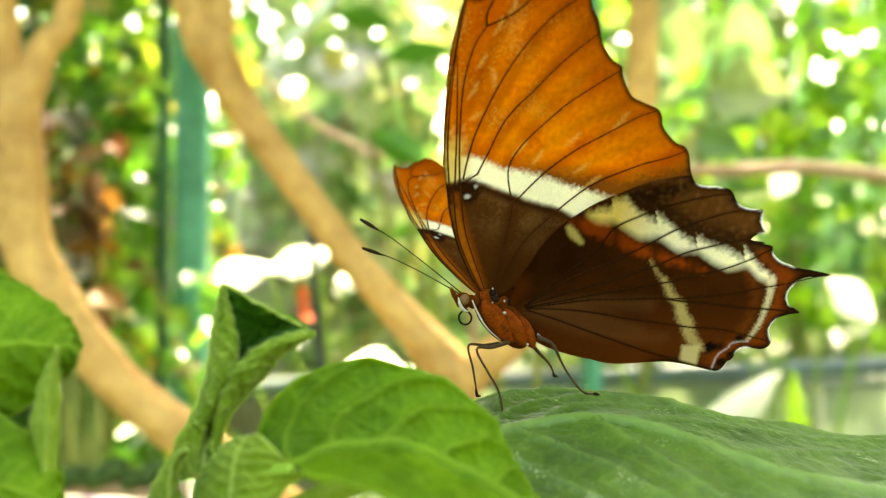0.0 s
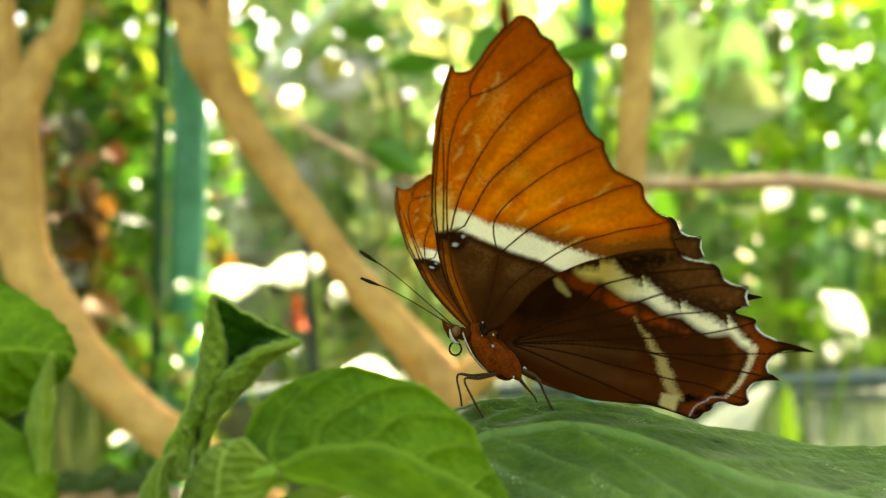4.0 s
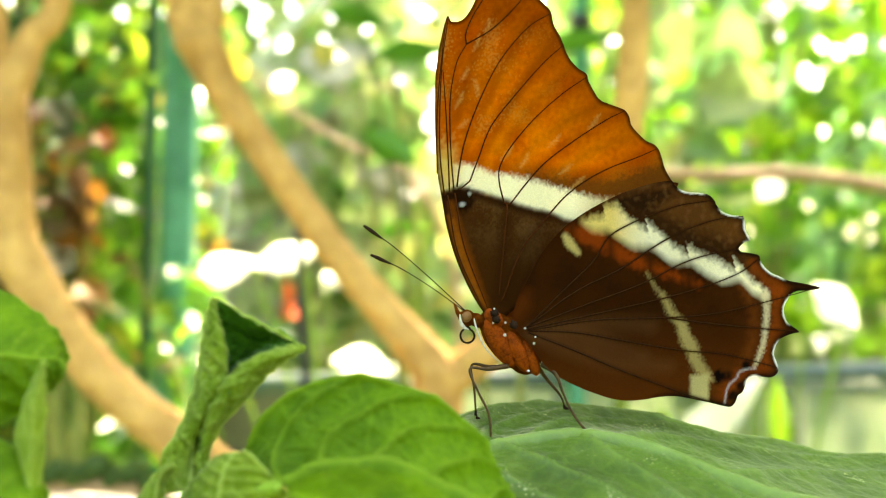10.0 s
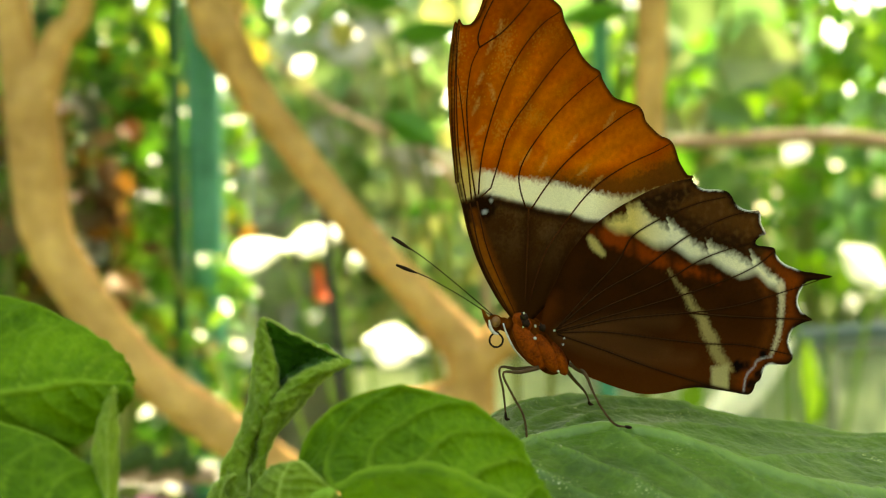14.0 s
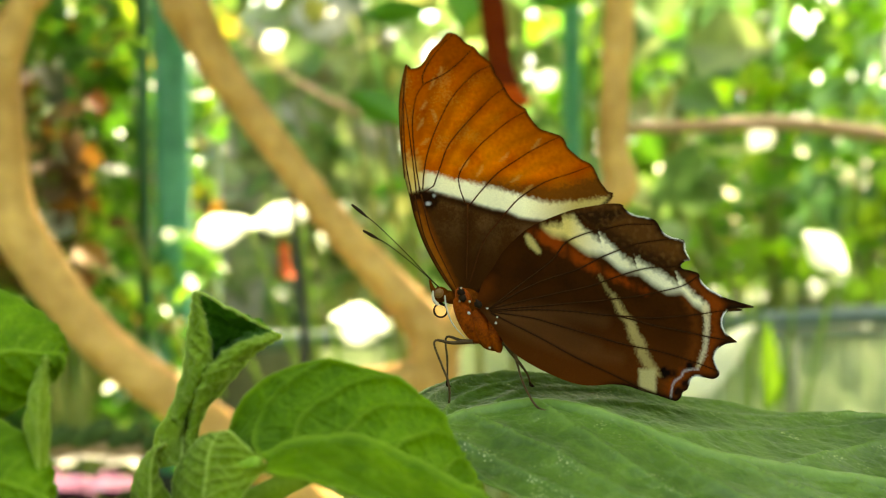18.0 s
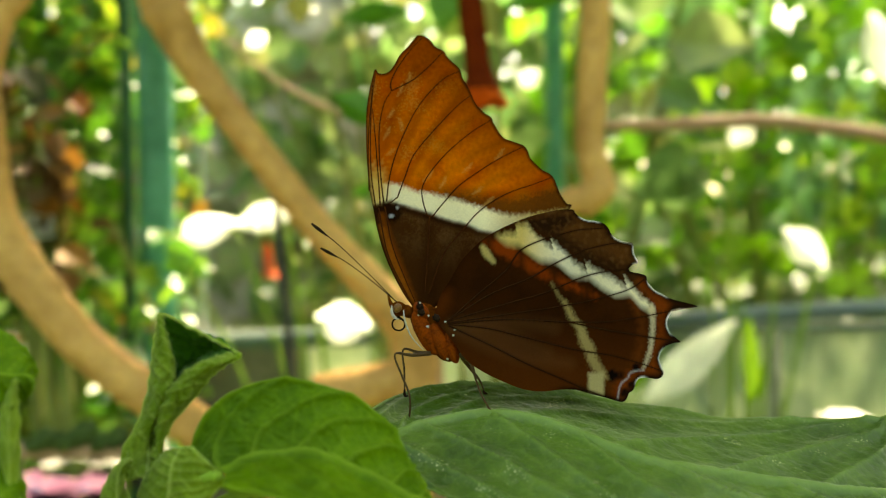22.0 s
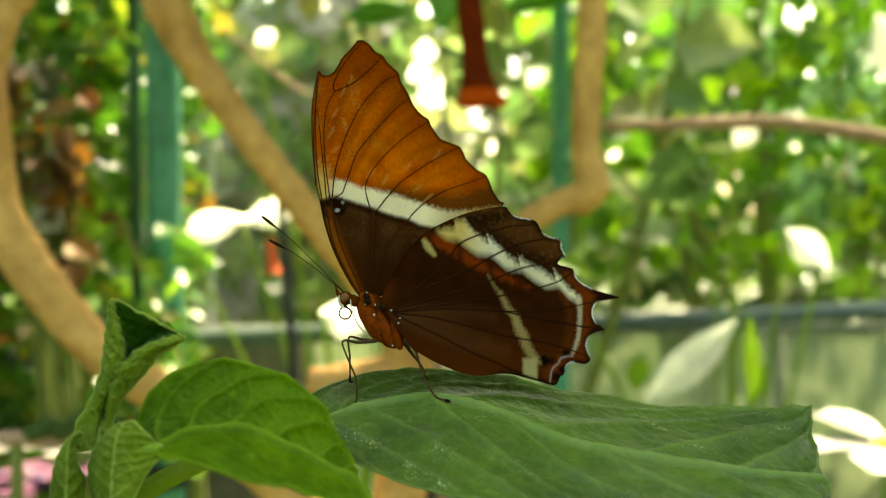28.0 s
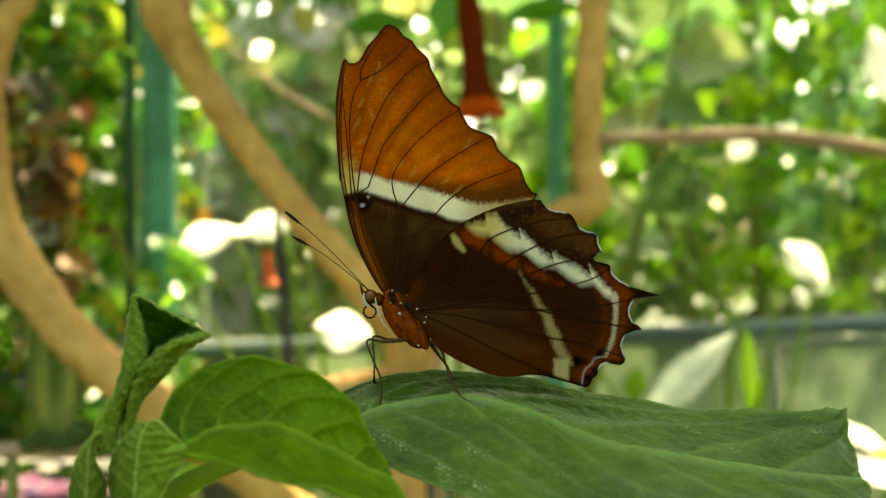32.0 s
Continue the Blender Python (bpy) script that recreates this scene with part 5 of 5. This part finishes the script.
limb("side_shoot", [(0.71, 1.95, 0.75), (0.665, 1.95, 0.88), (0.642, 1.95, 1.06), (0.635, 1.95, 1.4)], [0.008, 0.007, 0.006, 0.005], OLIVE, old)

def leaf_blade(root, place, length, width, az, el, roll, material, label="", bend=0.15):
    """One broad pointed leaf with a folded midrib; az, el: where its tip points; in degrees."""
    n, k = 14, 9
    m = pose(0, 0, 0, roll, -el, az).to_3x3()
    prof = curve([(0.04,), (0.6,), (1.0,), (0.9,), (0.55,), (0.02,)], n)[:, 0]
    verts = []
    for i in range(n):
        for j in range(k):
            q = 2 * j / (k - 1) - 1
            p = Vector((length * (i / (n - 1) - 0.5), 0.5 * width * prof[i] * q, 0.12 * width * abs(q) - bend * length * (i / (n - 1) - 0.5) ** 2 + 0.01 * width * math.sin(9 * i + 5 * q)))
            verts.append(Vector(place) + m @ p)
    faces = [(i * k + j, i * k + j + 1, (i + 1) * k + j + 1, (i + 1) * k + j) for i in range(n - 1) for j in range(k - 1)]
    return mesh_object("leaf", local(root, verts), faces, material, root, label)


def leafy_plant(name, foot, leaves, material, label, stem_mat=None):
    """A plant of a few broad leaves, each on its own stalk from the foot."""
    root = thing(name, foot, label, "plant")
    for place, length, width, az, el, roll in leaves:
        leaf_blade(root, place, length, width, az, el, roll, material)
        p, f = Vector(place), Vector(foot)
        end = p - 0.5 * length * (pose(0, 0, 0, 0, -el, az).to_3x3() @ Vector((1, 0, 0)))
        mid = f.lerp(end, 0.55) + Vector((0.02, 0.03, 0.02))
        limb("leaf_stalk", [f - Vector((0, 0, 0.02)), mid, end], [0.004, 0.003, 0.0018], stem_mat or STEM, root, "", 14)
    return root


# near-white leaf colour with sun glints and gaps of bright sky put into it
GLINT_WHITE = far_leaf_material("waxy_leaves", [(0.84, 0.88, 0.76), (0.90, 0.92, 0.84)], 0.72, 0.25)
TWIG_LEAF = far_leaf_material("twig_leaves", [(0.05, 0.17, 0.012), (0.08, 0.24, 0.018), (0.06, 0.20, 0.015)], 0.45, 0.4)
PANEL = sheet_plastic()
BOARD = speckled("weathered_board", (0.10, 0.085, 0.055), (0.26, 0.23, 0.17), 7, 0.85, relief=0.5, size=0.004)
FRAME = speckled("frame_paint", (0.16, 0.17, 0.13), (0.28, 0.29, 0.23), 12, 0.5)
MOSS = speckled("moss", (0.035, 0.07, 0.012), (0.10, 0.15, 0.03), 120, 0.95, relief=0.9, size=0.004)
RUSTY = far_leaf_material("rusty_leaves", [(0.28, 0.085, 0.012), (0.10, 0.045, 0.014), (0.36, 0.15, 0.02), (0.03, 0.06, 0.012), (0.16, 0.07, 0.02)], 0.4, 0.6)
TREES = far_leaf_material("far_tree_leaves", [(0.05, 0.11, 0.03), (0.09, 0.19, 0.04), (0.16, 0.26, 0.07), (0.07, 0.14, 0.05), (0.24, 0.28, 0.10), (0.14, 0.15, 0.09)], 0.5, 0.45)

shrub_of_leaves("dark_hedge", ((-1.35, 1.15, 0.20), (-0.34, 1.75, 1.45)), 9500, 0.040, HEDGE, "dense dark green hedge with small leaves", 3, -0.14, 5.5, stems=9)
shrub_of_leaves("rust_shrub", ((-0.53, 1.05, 0.54), (-0.375, 1.14, 0.82)), 150, 0.042, RUSTY, "sparse shrub with rust-brown and dark leaves before the hedge", 21, 0.0, 7.0, stems=4, bark=OLIVE)
shrub_of_leaves("lime_shrub", ((0.22, 1.55, 0.50), (1.35, 2.0, 1.45)), 1150, 0.055, LIME, "bright lime green leafy shrub", 5, 0.18, 4.5, stems=2)
shrub_of_leaves("pale_shrub", ((-0.55, 2.1, 0.05), (0.5, 2.7, 1.5)), 1100, 0.085, PALE, "pale yellow-green shrub with broad leaves", 7, 0.05, 3.0, stems=2)
shrub_of_leaves("broad_shrub", ((0.02, 1.3, 0.58), (0.42, 1.6, 1.1)), 70, 0.09, PALE, "shrub with broad pale green leaves", 9, -0.05, 3.0, stems=2)
shrub_of_leaves("bamboo", ((0.5, 2.1, 0.62), (1.7, 2.8, 2.0)), 1500, 0.13, BLUE, "grey-green clump with long hanging leaves", 11, 0.0, 2.5, 0.14, 0.9, stems=3)
shrub_of_leaves("low_shrub", ((-1.1, 1.6, 0.0), (1.3, 2.2, 0.22)), 260, 0.06, PALE, "low pale green weeds beyond the rail", 13, 0.0, 3.5, stems=6)
shrub_of_leaves("tree_line", ((-2.6, 3.0, 0.05), (0.1, 3.9, 2.5)), 4200, 0.105, TREES, "line of leafy trees closing the garden", 15, -0.26, 2.2, 0.42, 0.4, 8)
shrub_of_leaves("tree_line", ((0.0, 3.2, 0.22), (2.8, 4.0, 1.75)), 2500, 0.105, TREES, "line of lower leafy trees closing the garden", 16, -0.08, 2.2, 0.42, 0.4, 2)

# leaves added where bright glints and sky gaps show between the shrubs
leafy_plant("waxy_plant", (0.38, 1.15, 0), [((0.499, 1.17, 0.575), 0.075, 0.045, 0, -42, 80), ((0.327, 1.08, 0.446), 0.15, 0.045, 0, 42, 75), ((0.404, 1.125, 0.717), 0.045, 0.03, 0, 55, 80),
            ((0.69, 1.35, 0.849), 0.13, 0.075, 0, -70, 80)], GLINT_WHITE, "plant whose near-white leaves stand in for glints and sky gaps")
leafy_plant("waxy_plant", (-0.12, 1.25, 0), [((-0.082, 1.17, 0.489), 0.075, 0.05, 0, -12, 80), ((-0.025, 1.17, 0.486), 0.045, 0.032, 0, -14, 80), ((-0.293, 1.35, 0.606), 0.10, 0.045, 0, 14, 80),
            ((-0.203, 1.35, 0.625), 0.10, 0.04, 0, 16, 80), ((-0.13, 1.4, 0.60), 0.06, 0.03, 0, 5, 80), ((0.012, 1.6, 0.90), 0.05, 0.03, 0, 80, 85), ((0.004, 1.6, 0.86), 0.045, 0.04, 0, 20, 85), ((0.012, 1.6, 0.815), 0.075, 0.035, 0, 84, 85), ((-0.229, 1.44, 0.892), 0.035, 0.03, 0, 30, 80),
            ((0.187, 1.44, 0.832), 0.04, 0.03, 0, 40, 80)], GLINT_WHITE, "plant whose near-white leaves stand in for glints and sky gaps")
leafy_plant("waxy_plant", (-0.45, 1.12, 0), [((-0.42, 1.08, 0.617), 0.045, 0.036, 0, -40, 80), ((-0.36, 1.10, 0.42), 0.035, 0.028, 0, 0, 80), ((-0.45, 1.10, 0.585), 0.03, 0.024, 0, -20, 80)], GLINT_WHITE,
            "plant whose near-white leaves stand in for glints and sky gaps")
leafy_plant("lime_stalks", (0.40, 1.10, 0), [((0.398, 1.08, 0.45), 0.10, 0.022, 90, 84, 0), ((0.27, 1.10, 0.43), 0.05, 0.03, 60, 60, 0), ((0.163, 0.95, 0.565), 0.05, 0.032, -30, -20, 30), ((0.42, 1.12, 0.41), 0.06, 0.025, 40, 60, 0)],
            LIME, "young lime green plant with upright leaves")
hanging = leafy_plant("leafy_twig", (0.02, 0.74, 0), [((-0.031, 0.70, 0.698), 0.052, 0.028, 0, -30, 62), ((-0.017, 0.70, 0.769), 0.056, 0.026, 0, 6, 55), ((0.036, 0.71, 0.783), 0.050, 0.030, 0, 80, 80),
                      ((-0.060, 0.72, 0.800), 0.05, 0.024, 180, 12, -60), ((0.108, 0.71, 0.782), 0.066, 0.022, 0, 10, 60), ((-0.025, 0.78, 0.64), 0.045, 0.02, 0, 12, 50)], TWIG_LEAF, "slender twig with dark green leaves", OLIVE)
stake = thing("garden_stake", (-0.115, 0.90, 0), "thin black garden stake", "stake")
limb("rod", [(-0.110, 0.90, -0.03), (-0.113, 0.90, 0.445), (-0.119, 0.90, 0.556), (-0.127, 0.90, 0.672)], [0.0042, 0.0042, 0.0042, 0.0035], BLACK, stake)
trumpet("orange_flower", (-0.132, 0.905, 0.562), 0.032, 0.016, PETAL_ORANGE, "small orange trumpet flower by the stake", 0.05)
for k, (x, y, z, r, mt) in enumerate(((-0.279, 0.70, 0.423, 0.034, PINK), (-0.318, 0.70, 0.420, 0.034, PURPLE), (-0.247, 0.71, 0.420, 0.030, PINK), (-0.300, 0.73, 0.414, 0.034, PURPLE), (-0.262, 0.74, 0.412, 0.032, PINK),
                                      (-0.292, 0.79, 0.427, 0.040, WHITE_PETAL), (-0.345, 0.72, 0.416, 0.034, PURPLE), (-0.240, 0.80, 0.424, 0.036, WHITE_PETAL), (-0.350, 0.80, 0.428, 0.036, WHITE_PETAL))):
    blossom("blossom", (x, y, z - 0.010), r, 9, mt, PURPLE, {PINK: "pink blossom on a thin stem", PURPLE: "purple blossom on a thin stem", WHITE_PETAL: "white blossom on a thin stem"}[mt], k, "low blossoms")
blossom("white_flower", (0.395, 0.74, 0.425), 0.070, 6, WHITE_PETAL, YELLOW, "large white flower with a yellow heart", 31)
for k, (x, y, z, r) in enumerate(((0.442, 1.30, 0.796, 0.014), (0.425, 1.32, 0.588, 0.015), (0.47, 1.34, 0.62, 0.012))):
    blossom("orange_blossom", (x, y, z), r, 6, PETAL_ORANGE, YELLOW, "small orange blossom on a tall thin stem", 50 + k, "tall orange blossoms")
log = thing("mossy_log", (-0.155, 0.46, 0.0), "short log end under lumps of moss", "log")
limb("log", [(-0.200, 0.463, 0.501), (-0.160, 0.462, 0.502), (-0.122, 0.462, 0.499)], [0.004, 0.005, 0.004], TWIG, log, n=20, seed=4)
for k, (x, z, r) in enumerate(((-0.181, 0.505, 5), (-0.174, 0.508, 6.5), (-0.165, 0.506, 6), (-0.157, 0.510, 7), (-0.148, 0.506, 6), (-0.140, 0.508, 6), (-0.132, 0.504, 5))):
    v, f = blob((x * 1000, 458, z * 1000), (r, r, r * 0.8), 10 * k, 12, 14, 0.2, 60 + k)
    mesh_object("moss", local(log, v), f, MOSS, log)
limb("prop", [(-0.196, 0.468, -0.03), (-0.194, 0.466, 0.25), (-0.192, 0.463, 0.500)], [0.004, 0.004, 0.003], OLIVE, log)


def boulder(place, r, seed):
    """A weathered block of rock, its foot sunk in the ground."""
    root = thing("boulder", (place[0], place[1], 0), "weathered grey-brown boulder of a rockery", "rock", "rockery")
    bm = bmesh.new()
    bmesh.ops.create_icosphere(bm, subdivisions=4, radius=1)
    for q in bm.verts:
        d = 1 + 0.35 * nz(q.co.x * 1.3 + seed, q.co.y * 1.3, q.co.z * 1.3) + 0.14 * nz(q.co.x * 4 + seed, q.co.y * 4, q.co.z * 4) + 0.05 * nz(q.co.x * 11, q.co.y * 11 + seed, q.co.z * 11)
        q.co = Vector((q.co.x * r[0] * d, q.co.y * r[1] * d, q.co.z * r[2] * d + place[2]))
    me = bpy.data.meshes.new("stone")
    bm.to_mesh(me)
    bm.free()
    me.materials.append(ROCK)
    ob = new("stone", me)
    ob.parent = root


# the rockery in the middle distance, block upon block
for k, (x, y, z, rx, ry, rz) in enumerate(((-0.62, 2.92, 0.30, 0.36, 0.26, 0.36), (-0.10, 2.98, 0.28, 0.34, 0.26, 0.34), (-0.40, 3.0, 0.78, 0.34, 0.24, 0.28), (-0.78, 3.02, 0.82, 0.26, 0.22, 0.26), (-0.06, 3.02, 0.74, 0.22, 0.22, 0.24), (-0.36, 3.04, 1.14, 0.24, 0.2, 0.2))):
    boulder((x, y, z), (rx, ry, rz), 3.7 * k)

# the low wall of milky sheets beyond the rail
low_wall = thing("sheet_wall", (0.5, 1.66, 0), "low greenhouse wall of milky green plastic sheets", "wall")
for k in range(5):
    x0, x1 = -0.185 + 0.42 * k, -0.185 + 0.42 * k + 0.405
    n = 42
    verts = [(x0 + (x1 - x0) * i / n, 1.66 + 0.004 * math.cos(2 * math.pi * i / 3.0), z) for z in (-0.02, 0.2, 0.415) for i in range(n + 1)]
    faces = [(r * (n + 1) + i, r * (n + 1) + i + 1, (r + 1) * (n + 1) + i + 1, (r + 1) * (n + 1) + i) for r in range(2) for i in range(n)]
    mesh_object("panel", local(low_wall, verts), faces, PANEL, low_wall).modifiers.new("thickness", "SOLIDIFY").thickness = 0.003
    limb("upright", [(x0 - 0.008, 1.667, -0.03), (x0 - 0.008, 1.667, 0.2), (x0 - 0.008, 1.667, 0.42)], [0.007] * 3, FRAME, low_wall, "", 6)
verts = [(x, y, z) for x in (-0.62, -0.21) for y in (1.655, 1.68) for z in (-0.03, 0.395)]
mesh_object("board", local(low_wall, verts), [(0, 1, 3, 2), (4, 6, 7, 5), (0, 4, 5, 1), (2, 3, 7, 6), (1, 5, 7, 3), (0, 2, 6, 4)], BOARD, low_wall, "weathered grey-brown board", smooth=False)
limb("top_bar", [(-0.62, 1.665, 0.42), (0.6, 1.665, 0.42), (1.92, 1.665, 0.42)], [0.008] * 3, FRAME, low_wall, "", 12)

# unseen hedges added behind and beside, to close the garden and cut skylight
for box, n, seed in ((((-2.6, -3.2, 0.05), (2.6, -2.4, 1.7)), 3000, 41), (((-2.9, -1.6, 0.05), (-2.0, 3.0, 2.6)), 3000, 43), (((2.1, -1.6, 0.05), (3.0, 3.0, 2.6)), 3000, 45)):
    shrub_of_leaves("tall_hedge", box, n, 0.12, HEDGE, "tall dense green hedge, unseen, added to hold back skylight", seed, -0.3, 2.0, 0.42, 0.4, 8, None, "hedges round the garden")
shrub_of_leaves("post_creeper", ((-0.40, 1.06, 0.30), (-0.25, 1.13, 0.62)), 110, 0.034, HEDGE, "small-leaved creeper round the green post", 47, -0.2, 8.0, stems=3)



# ------------------------------------------------------------------ what moves


def wing_pose(angle, slope, twist, gap):
    """A wing swung about a sloping hinge and twisted in its own plane, in degrees, a gap in millimetres beside the middle."""
    axis = Vector((math.cos(radians(slope)), 0, -math.sin(radians(slope))))
    return Matrix.Translation(HINGE + Vector((0, gap * MM, 0))) @ Matrix.Rotation(radians(angle), 4, axis) @ pose(0, 0, 0, 0, twist, 0)


# seconds; the butterfly's shift in millimetres, its lean and turn; swing of the near wings, twist and lead of the forewing;
# swing, slope of the hinge and twist of the far wings; in degrees
FLUTTER = [
    (0, -2.8, 6.66, 0.77, -7.9, 19.7, 35.1, 8.2, 2.6, -56, 20, 20),
    (0.5, -3.02, 5.76, 0.98, -7, 22.5, 35.9, 5.4, 1.1, -56, 20, 20),
    (1, -2.74, 3.36, 0.6, -6.7, 20, 24.3, 7.5, 0.2, -50, 15, 15),
    (1.5, -3.52, -8.39, 0.81, -8.7, 21.6, 8.7, 7.6, 1.6, -26, 5, 15),
    (2, -2.27, -7.4, 1.06, -3.8, 20.4, 8.6, 5.3, 1.8, -26, 20, 15),
    (2.5, -0.12, -1.45, -0.28, 7.3, 23.9, 23.1, 7.9, 1.4, -47, 15, 15),
    (3, 0.33, 9.73, -2.47, 1.9, 24.4, 38.5, 4.5, 2.3, -50, 15, 20),
    (3.5, -1.61, 11.33, -2.81, -6, 21.9, 54, 6.3, 3.4, -62, 15, 20),
    (5.5, -1.84, -3.59, -0.64, -4.1, 16.6, 5.5, 2.7, 2.5, 7, 38, 3),
    (6, -1.73, -3.87, -0.66, -4.8, 17.8, 5.7, 3.5, 2.5, 7, 38, 4),
    (6.5, -1.56, -3.09, -0.87, -4, 16, 5.4, 3.1, 2.8, 7, 38, 3),
    (7, -1.41, -0.59, -1.14, -2.6, 12.9, 5.8, 3.2, 2.3, 7, 38, 3),
    (7.5, -1.15, 2.87, -1.43, -1.2, 8.3, 7.3, 3.6, 0, -42, 8, 8),
    (8, -0.98, 5.6, -1.43, -2.3, 10, 22.8, 2.8, 0, -44, 5, 10),
    (8.5, -1.05, 3.9, -1.49, -1.8, 9.7, 14.2, 4.1, -0.9, -42, 5, 10),
    (9, -1.27, 1.79, -1.39, -2.2, 11.6, 8.6, 4.4, 1.9, -41, 5, 10),
    (9.5, -1.42, 0.03, -0.93, -3.1, 11.7, 5.4, 3.9, 2.2, 7, 38, 4),
    (10, -0.97, 1.67, -0.37, -3.2, 3.5, -4.5, 4.6, 1.7, -4, 38, 5),
    (10.5, -0.86, 1.41, -0.38, -3, 4.1, -4.1, 4.6, 1.5, -4, 38, 5),
    (11, -0.86, 1.26, -0.39, -2.9, 6.2, -2.3, 3.5, 2.2, -1, 38, 4),
    (11.5, -0.61, 3.44, -0.93, -2.2, 2.8, -3.3, 3.2, -0.4, -5, 38, 3),
    (12, -0.31, 4.34, -1.26, -1.7, -8.9, -20.2, 2.9, 0.2, -21, 38, 3),
    (12.5, 0.04, 4.66, -0.69, -3.6, -20.5, -37, 0.6, 2.3, -36, 38, 1),
    (13, -0.48, 3.43, -0.91, -2, -7.3, -22.2, 3, 1.8, -21, 38, 3),
    (13.5, -1.08, 0.98, -0.81, -2.1, 6.2, -1.3, 3.2, 1, -1, 38, 3),
    (14, -1.63, -2.21, -0.16, -3.5, 11.4, 0.1, 3.4, 2.5, 2, 38, 3),
    (14.5, -1.43, -2.96, 0.08, -4, 13.7, -0.8, 4.1, 2.9, 1, 38, 4),
    (16.5, -0.33, -0.56, -0.39, 1.7, -8.3, -28.5, -0.6, -0.6, -30, 38, -1),
    (17, -0.2, -1.03, 0, 0.6, -16.2, -43.3, -4.5, -0.7, -45, 38, -4),
    (17.5, -0.16, -0.26, 0.01, 0, -18.7, -45.9, -4.8, -0.7, -48, 38, -5),
    (18, -0.33, -0.44, -0.35, 1.5, -11, -34.2, -2.5, 0.1, -35, 38, -2),
    (18.5, -0.25, 0.13, -0.46, 1.5, -7.9, -28.4, -0.5, -1, -30, 38, 0),
    (19, -0.17, 1.52, -0.28, 1.3, -4.4, -20.8, 0.9, 0.2, -22, 38, 1),
    (19.5, -0.14, 1.71, -0.11, 0.9, -0.9, -17.1, 1.8, 0.9, -17, 38, 2),
    (20, -0.13, 1.62, -0.1, 1.1, -1.5, -17.4, 1.9, 0.7, -18, 38, 2),
    (20.5, -0.21, 1.25, -0.17, 1.4, -3, -20.3, 1.5, 0.1, -21, 38, 2),
    (21, -0.12, 0.53, -0.14, 1.5, -4.5, -25.1, 0.8, -0.1, -26, 38, 1),
    (21.5, -0.17, 0.62, -0.19, 1.6, -5.2, -25.6, 0.7, -0.1, -27, 38, 1),
    (22, -0.17, 0.56, -0.17, 1.5, -4, -24.7, 0.9, -0.1, -26, 38, 1),
    (22.5, -0.15, 0.78, -0.09, 1.3, -2.8, -22.8, 0.7, 0.2, -24, 38, 1),
    (23, -0.23, 0.07, -0.06, 1.3, 0.6, -18.4, 1.4, -0.1, -20, 38, 1),
    (23.5, -0.22, 0.78, -0.03, 1.4, 1, -16.5, 1.4, 0.2, -17, 38, 1),
    (24, -0.21, 0.59, 0.01, 1.4, 1.7, -17.1, 1.5, 0.4, -18, 38, 2),
    (24.5, -0.18, 0.72, -0.01, 1.5, -0.6, -19.5, 0.9, 0, -20, 38, 1),
    (25, -0.11, 0.74, -0.06, 1.6, -0.2, -20, 1.2, 0, -21, 38, 1),
    (25.5, -0.14, 1.28, -0.08, 1.3, -0.5, -19.1, 1.1, 0.6, -20, 38, 1),
    (27.5, 0.23, -0.44, 0.28, 1.6, 3.2, -23.5, 1.7, -0.8, -25, 38, 2),
    (28, 0.23, -0.95, 0.03, 1.4, 2.9, -26.7, 0.8, 0.4, -27, 38, 1),
    (28.5, 0.05, -1.54, -0.02, 0.5, 2, -31.1, -0.2, 0.5, -32, 38, 0),
    (29, 0.01, -2.1, -0.08, 0.9, 0.7, -31.4, -1.1, 0.3, -32, 38, -1),
    (29.5, -0.02, -1.18, -0.05, 1, 1.5, -28.1, -0.1, 0.3, -29, 38, 0),
    (30, 0.07, -1.05, 0.08, 1.4, 1.7, -26.8, 0, 0.5, -27, 38, 0),
    (30.5, 0, -1, 0.16, 1.7, 1.8, -25.1, 0.3, 0.5, -26, 38, 0),
    (31, -0.07, -0.55, -0.01, 1.6, 2.4, -21.9, 0.4, 0.2, -23, 38, 0),
    (31.5, 0.1, -0.21, -0.04, 1.6, 1.8, -21.8, 0.3, 0.3, -22, 38, 0),
    (32, 0.06, -0.24, -0.03, 1.6, 1.4, -21.7, 0.3, 0.2, -22, 38, 0),
]


def motions():
    walk(cam, [(t, pose(x, y, z, rx, ry, rz)) for t, x, y, z, rx, ry, rz in PATH], EXPOSURES)
    home = butterfly.matrix_world.translation.copy()
    walk(butterfly, [(q[0], Matrix.Translation(home + MM * Vector(q[1:4])) @ pose(0, 0, 0, 0, 0, q[5]) @ pose(0, 0, 0, 0, q[4], 0)) for q in FLUTTER])
    walk(hind_near, [(q[0], wing_pose(q[6] + 1.5, 37.7, 0, -2.6)) for q in FLUTTER])
    walk(fore_near, [(q[0], wing_pose(q[6] + q[8], 37.7, q[7], -0.4)) for q in FLUTTER])
    walk(hind_far, [(q[0], wing_pose(0.75 * (q[6] - 4) + 0.25 * q[9], 37.7, 0, 1.6)) for q in FLUTTER])
    walk(fore_far, [(q[0], wing_pose(q[9], q[10], q[11], 0.3)) for q in FLUTTER])

motions()
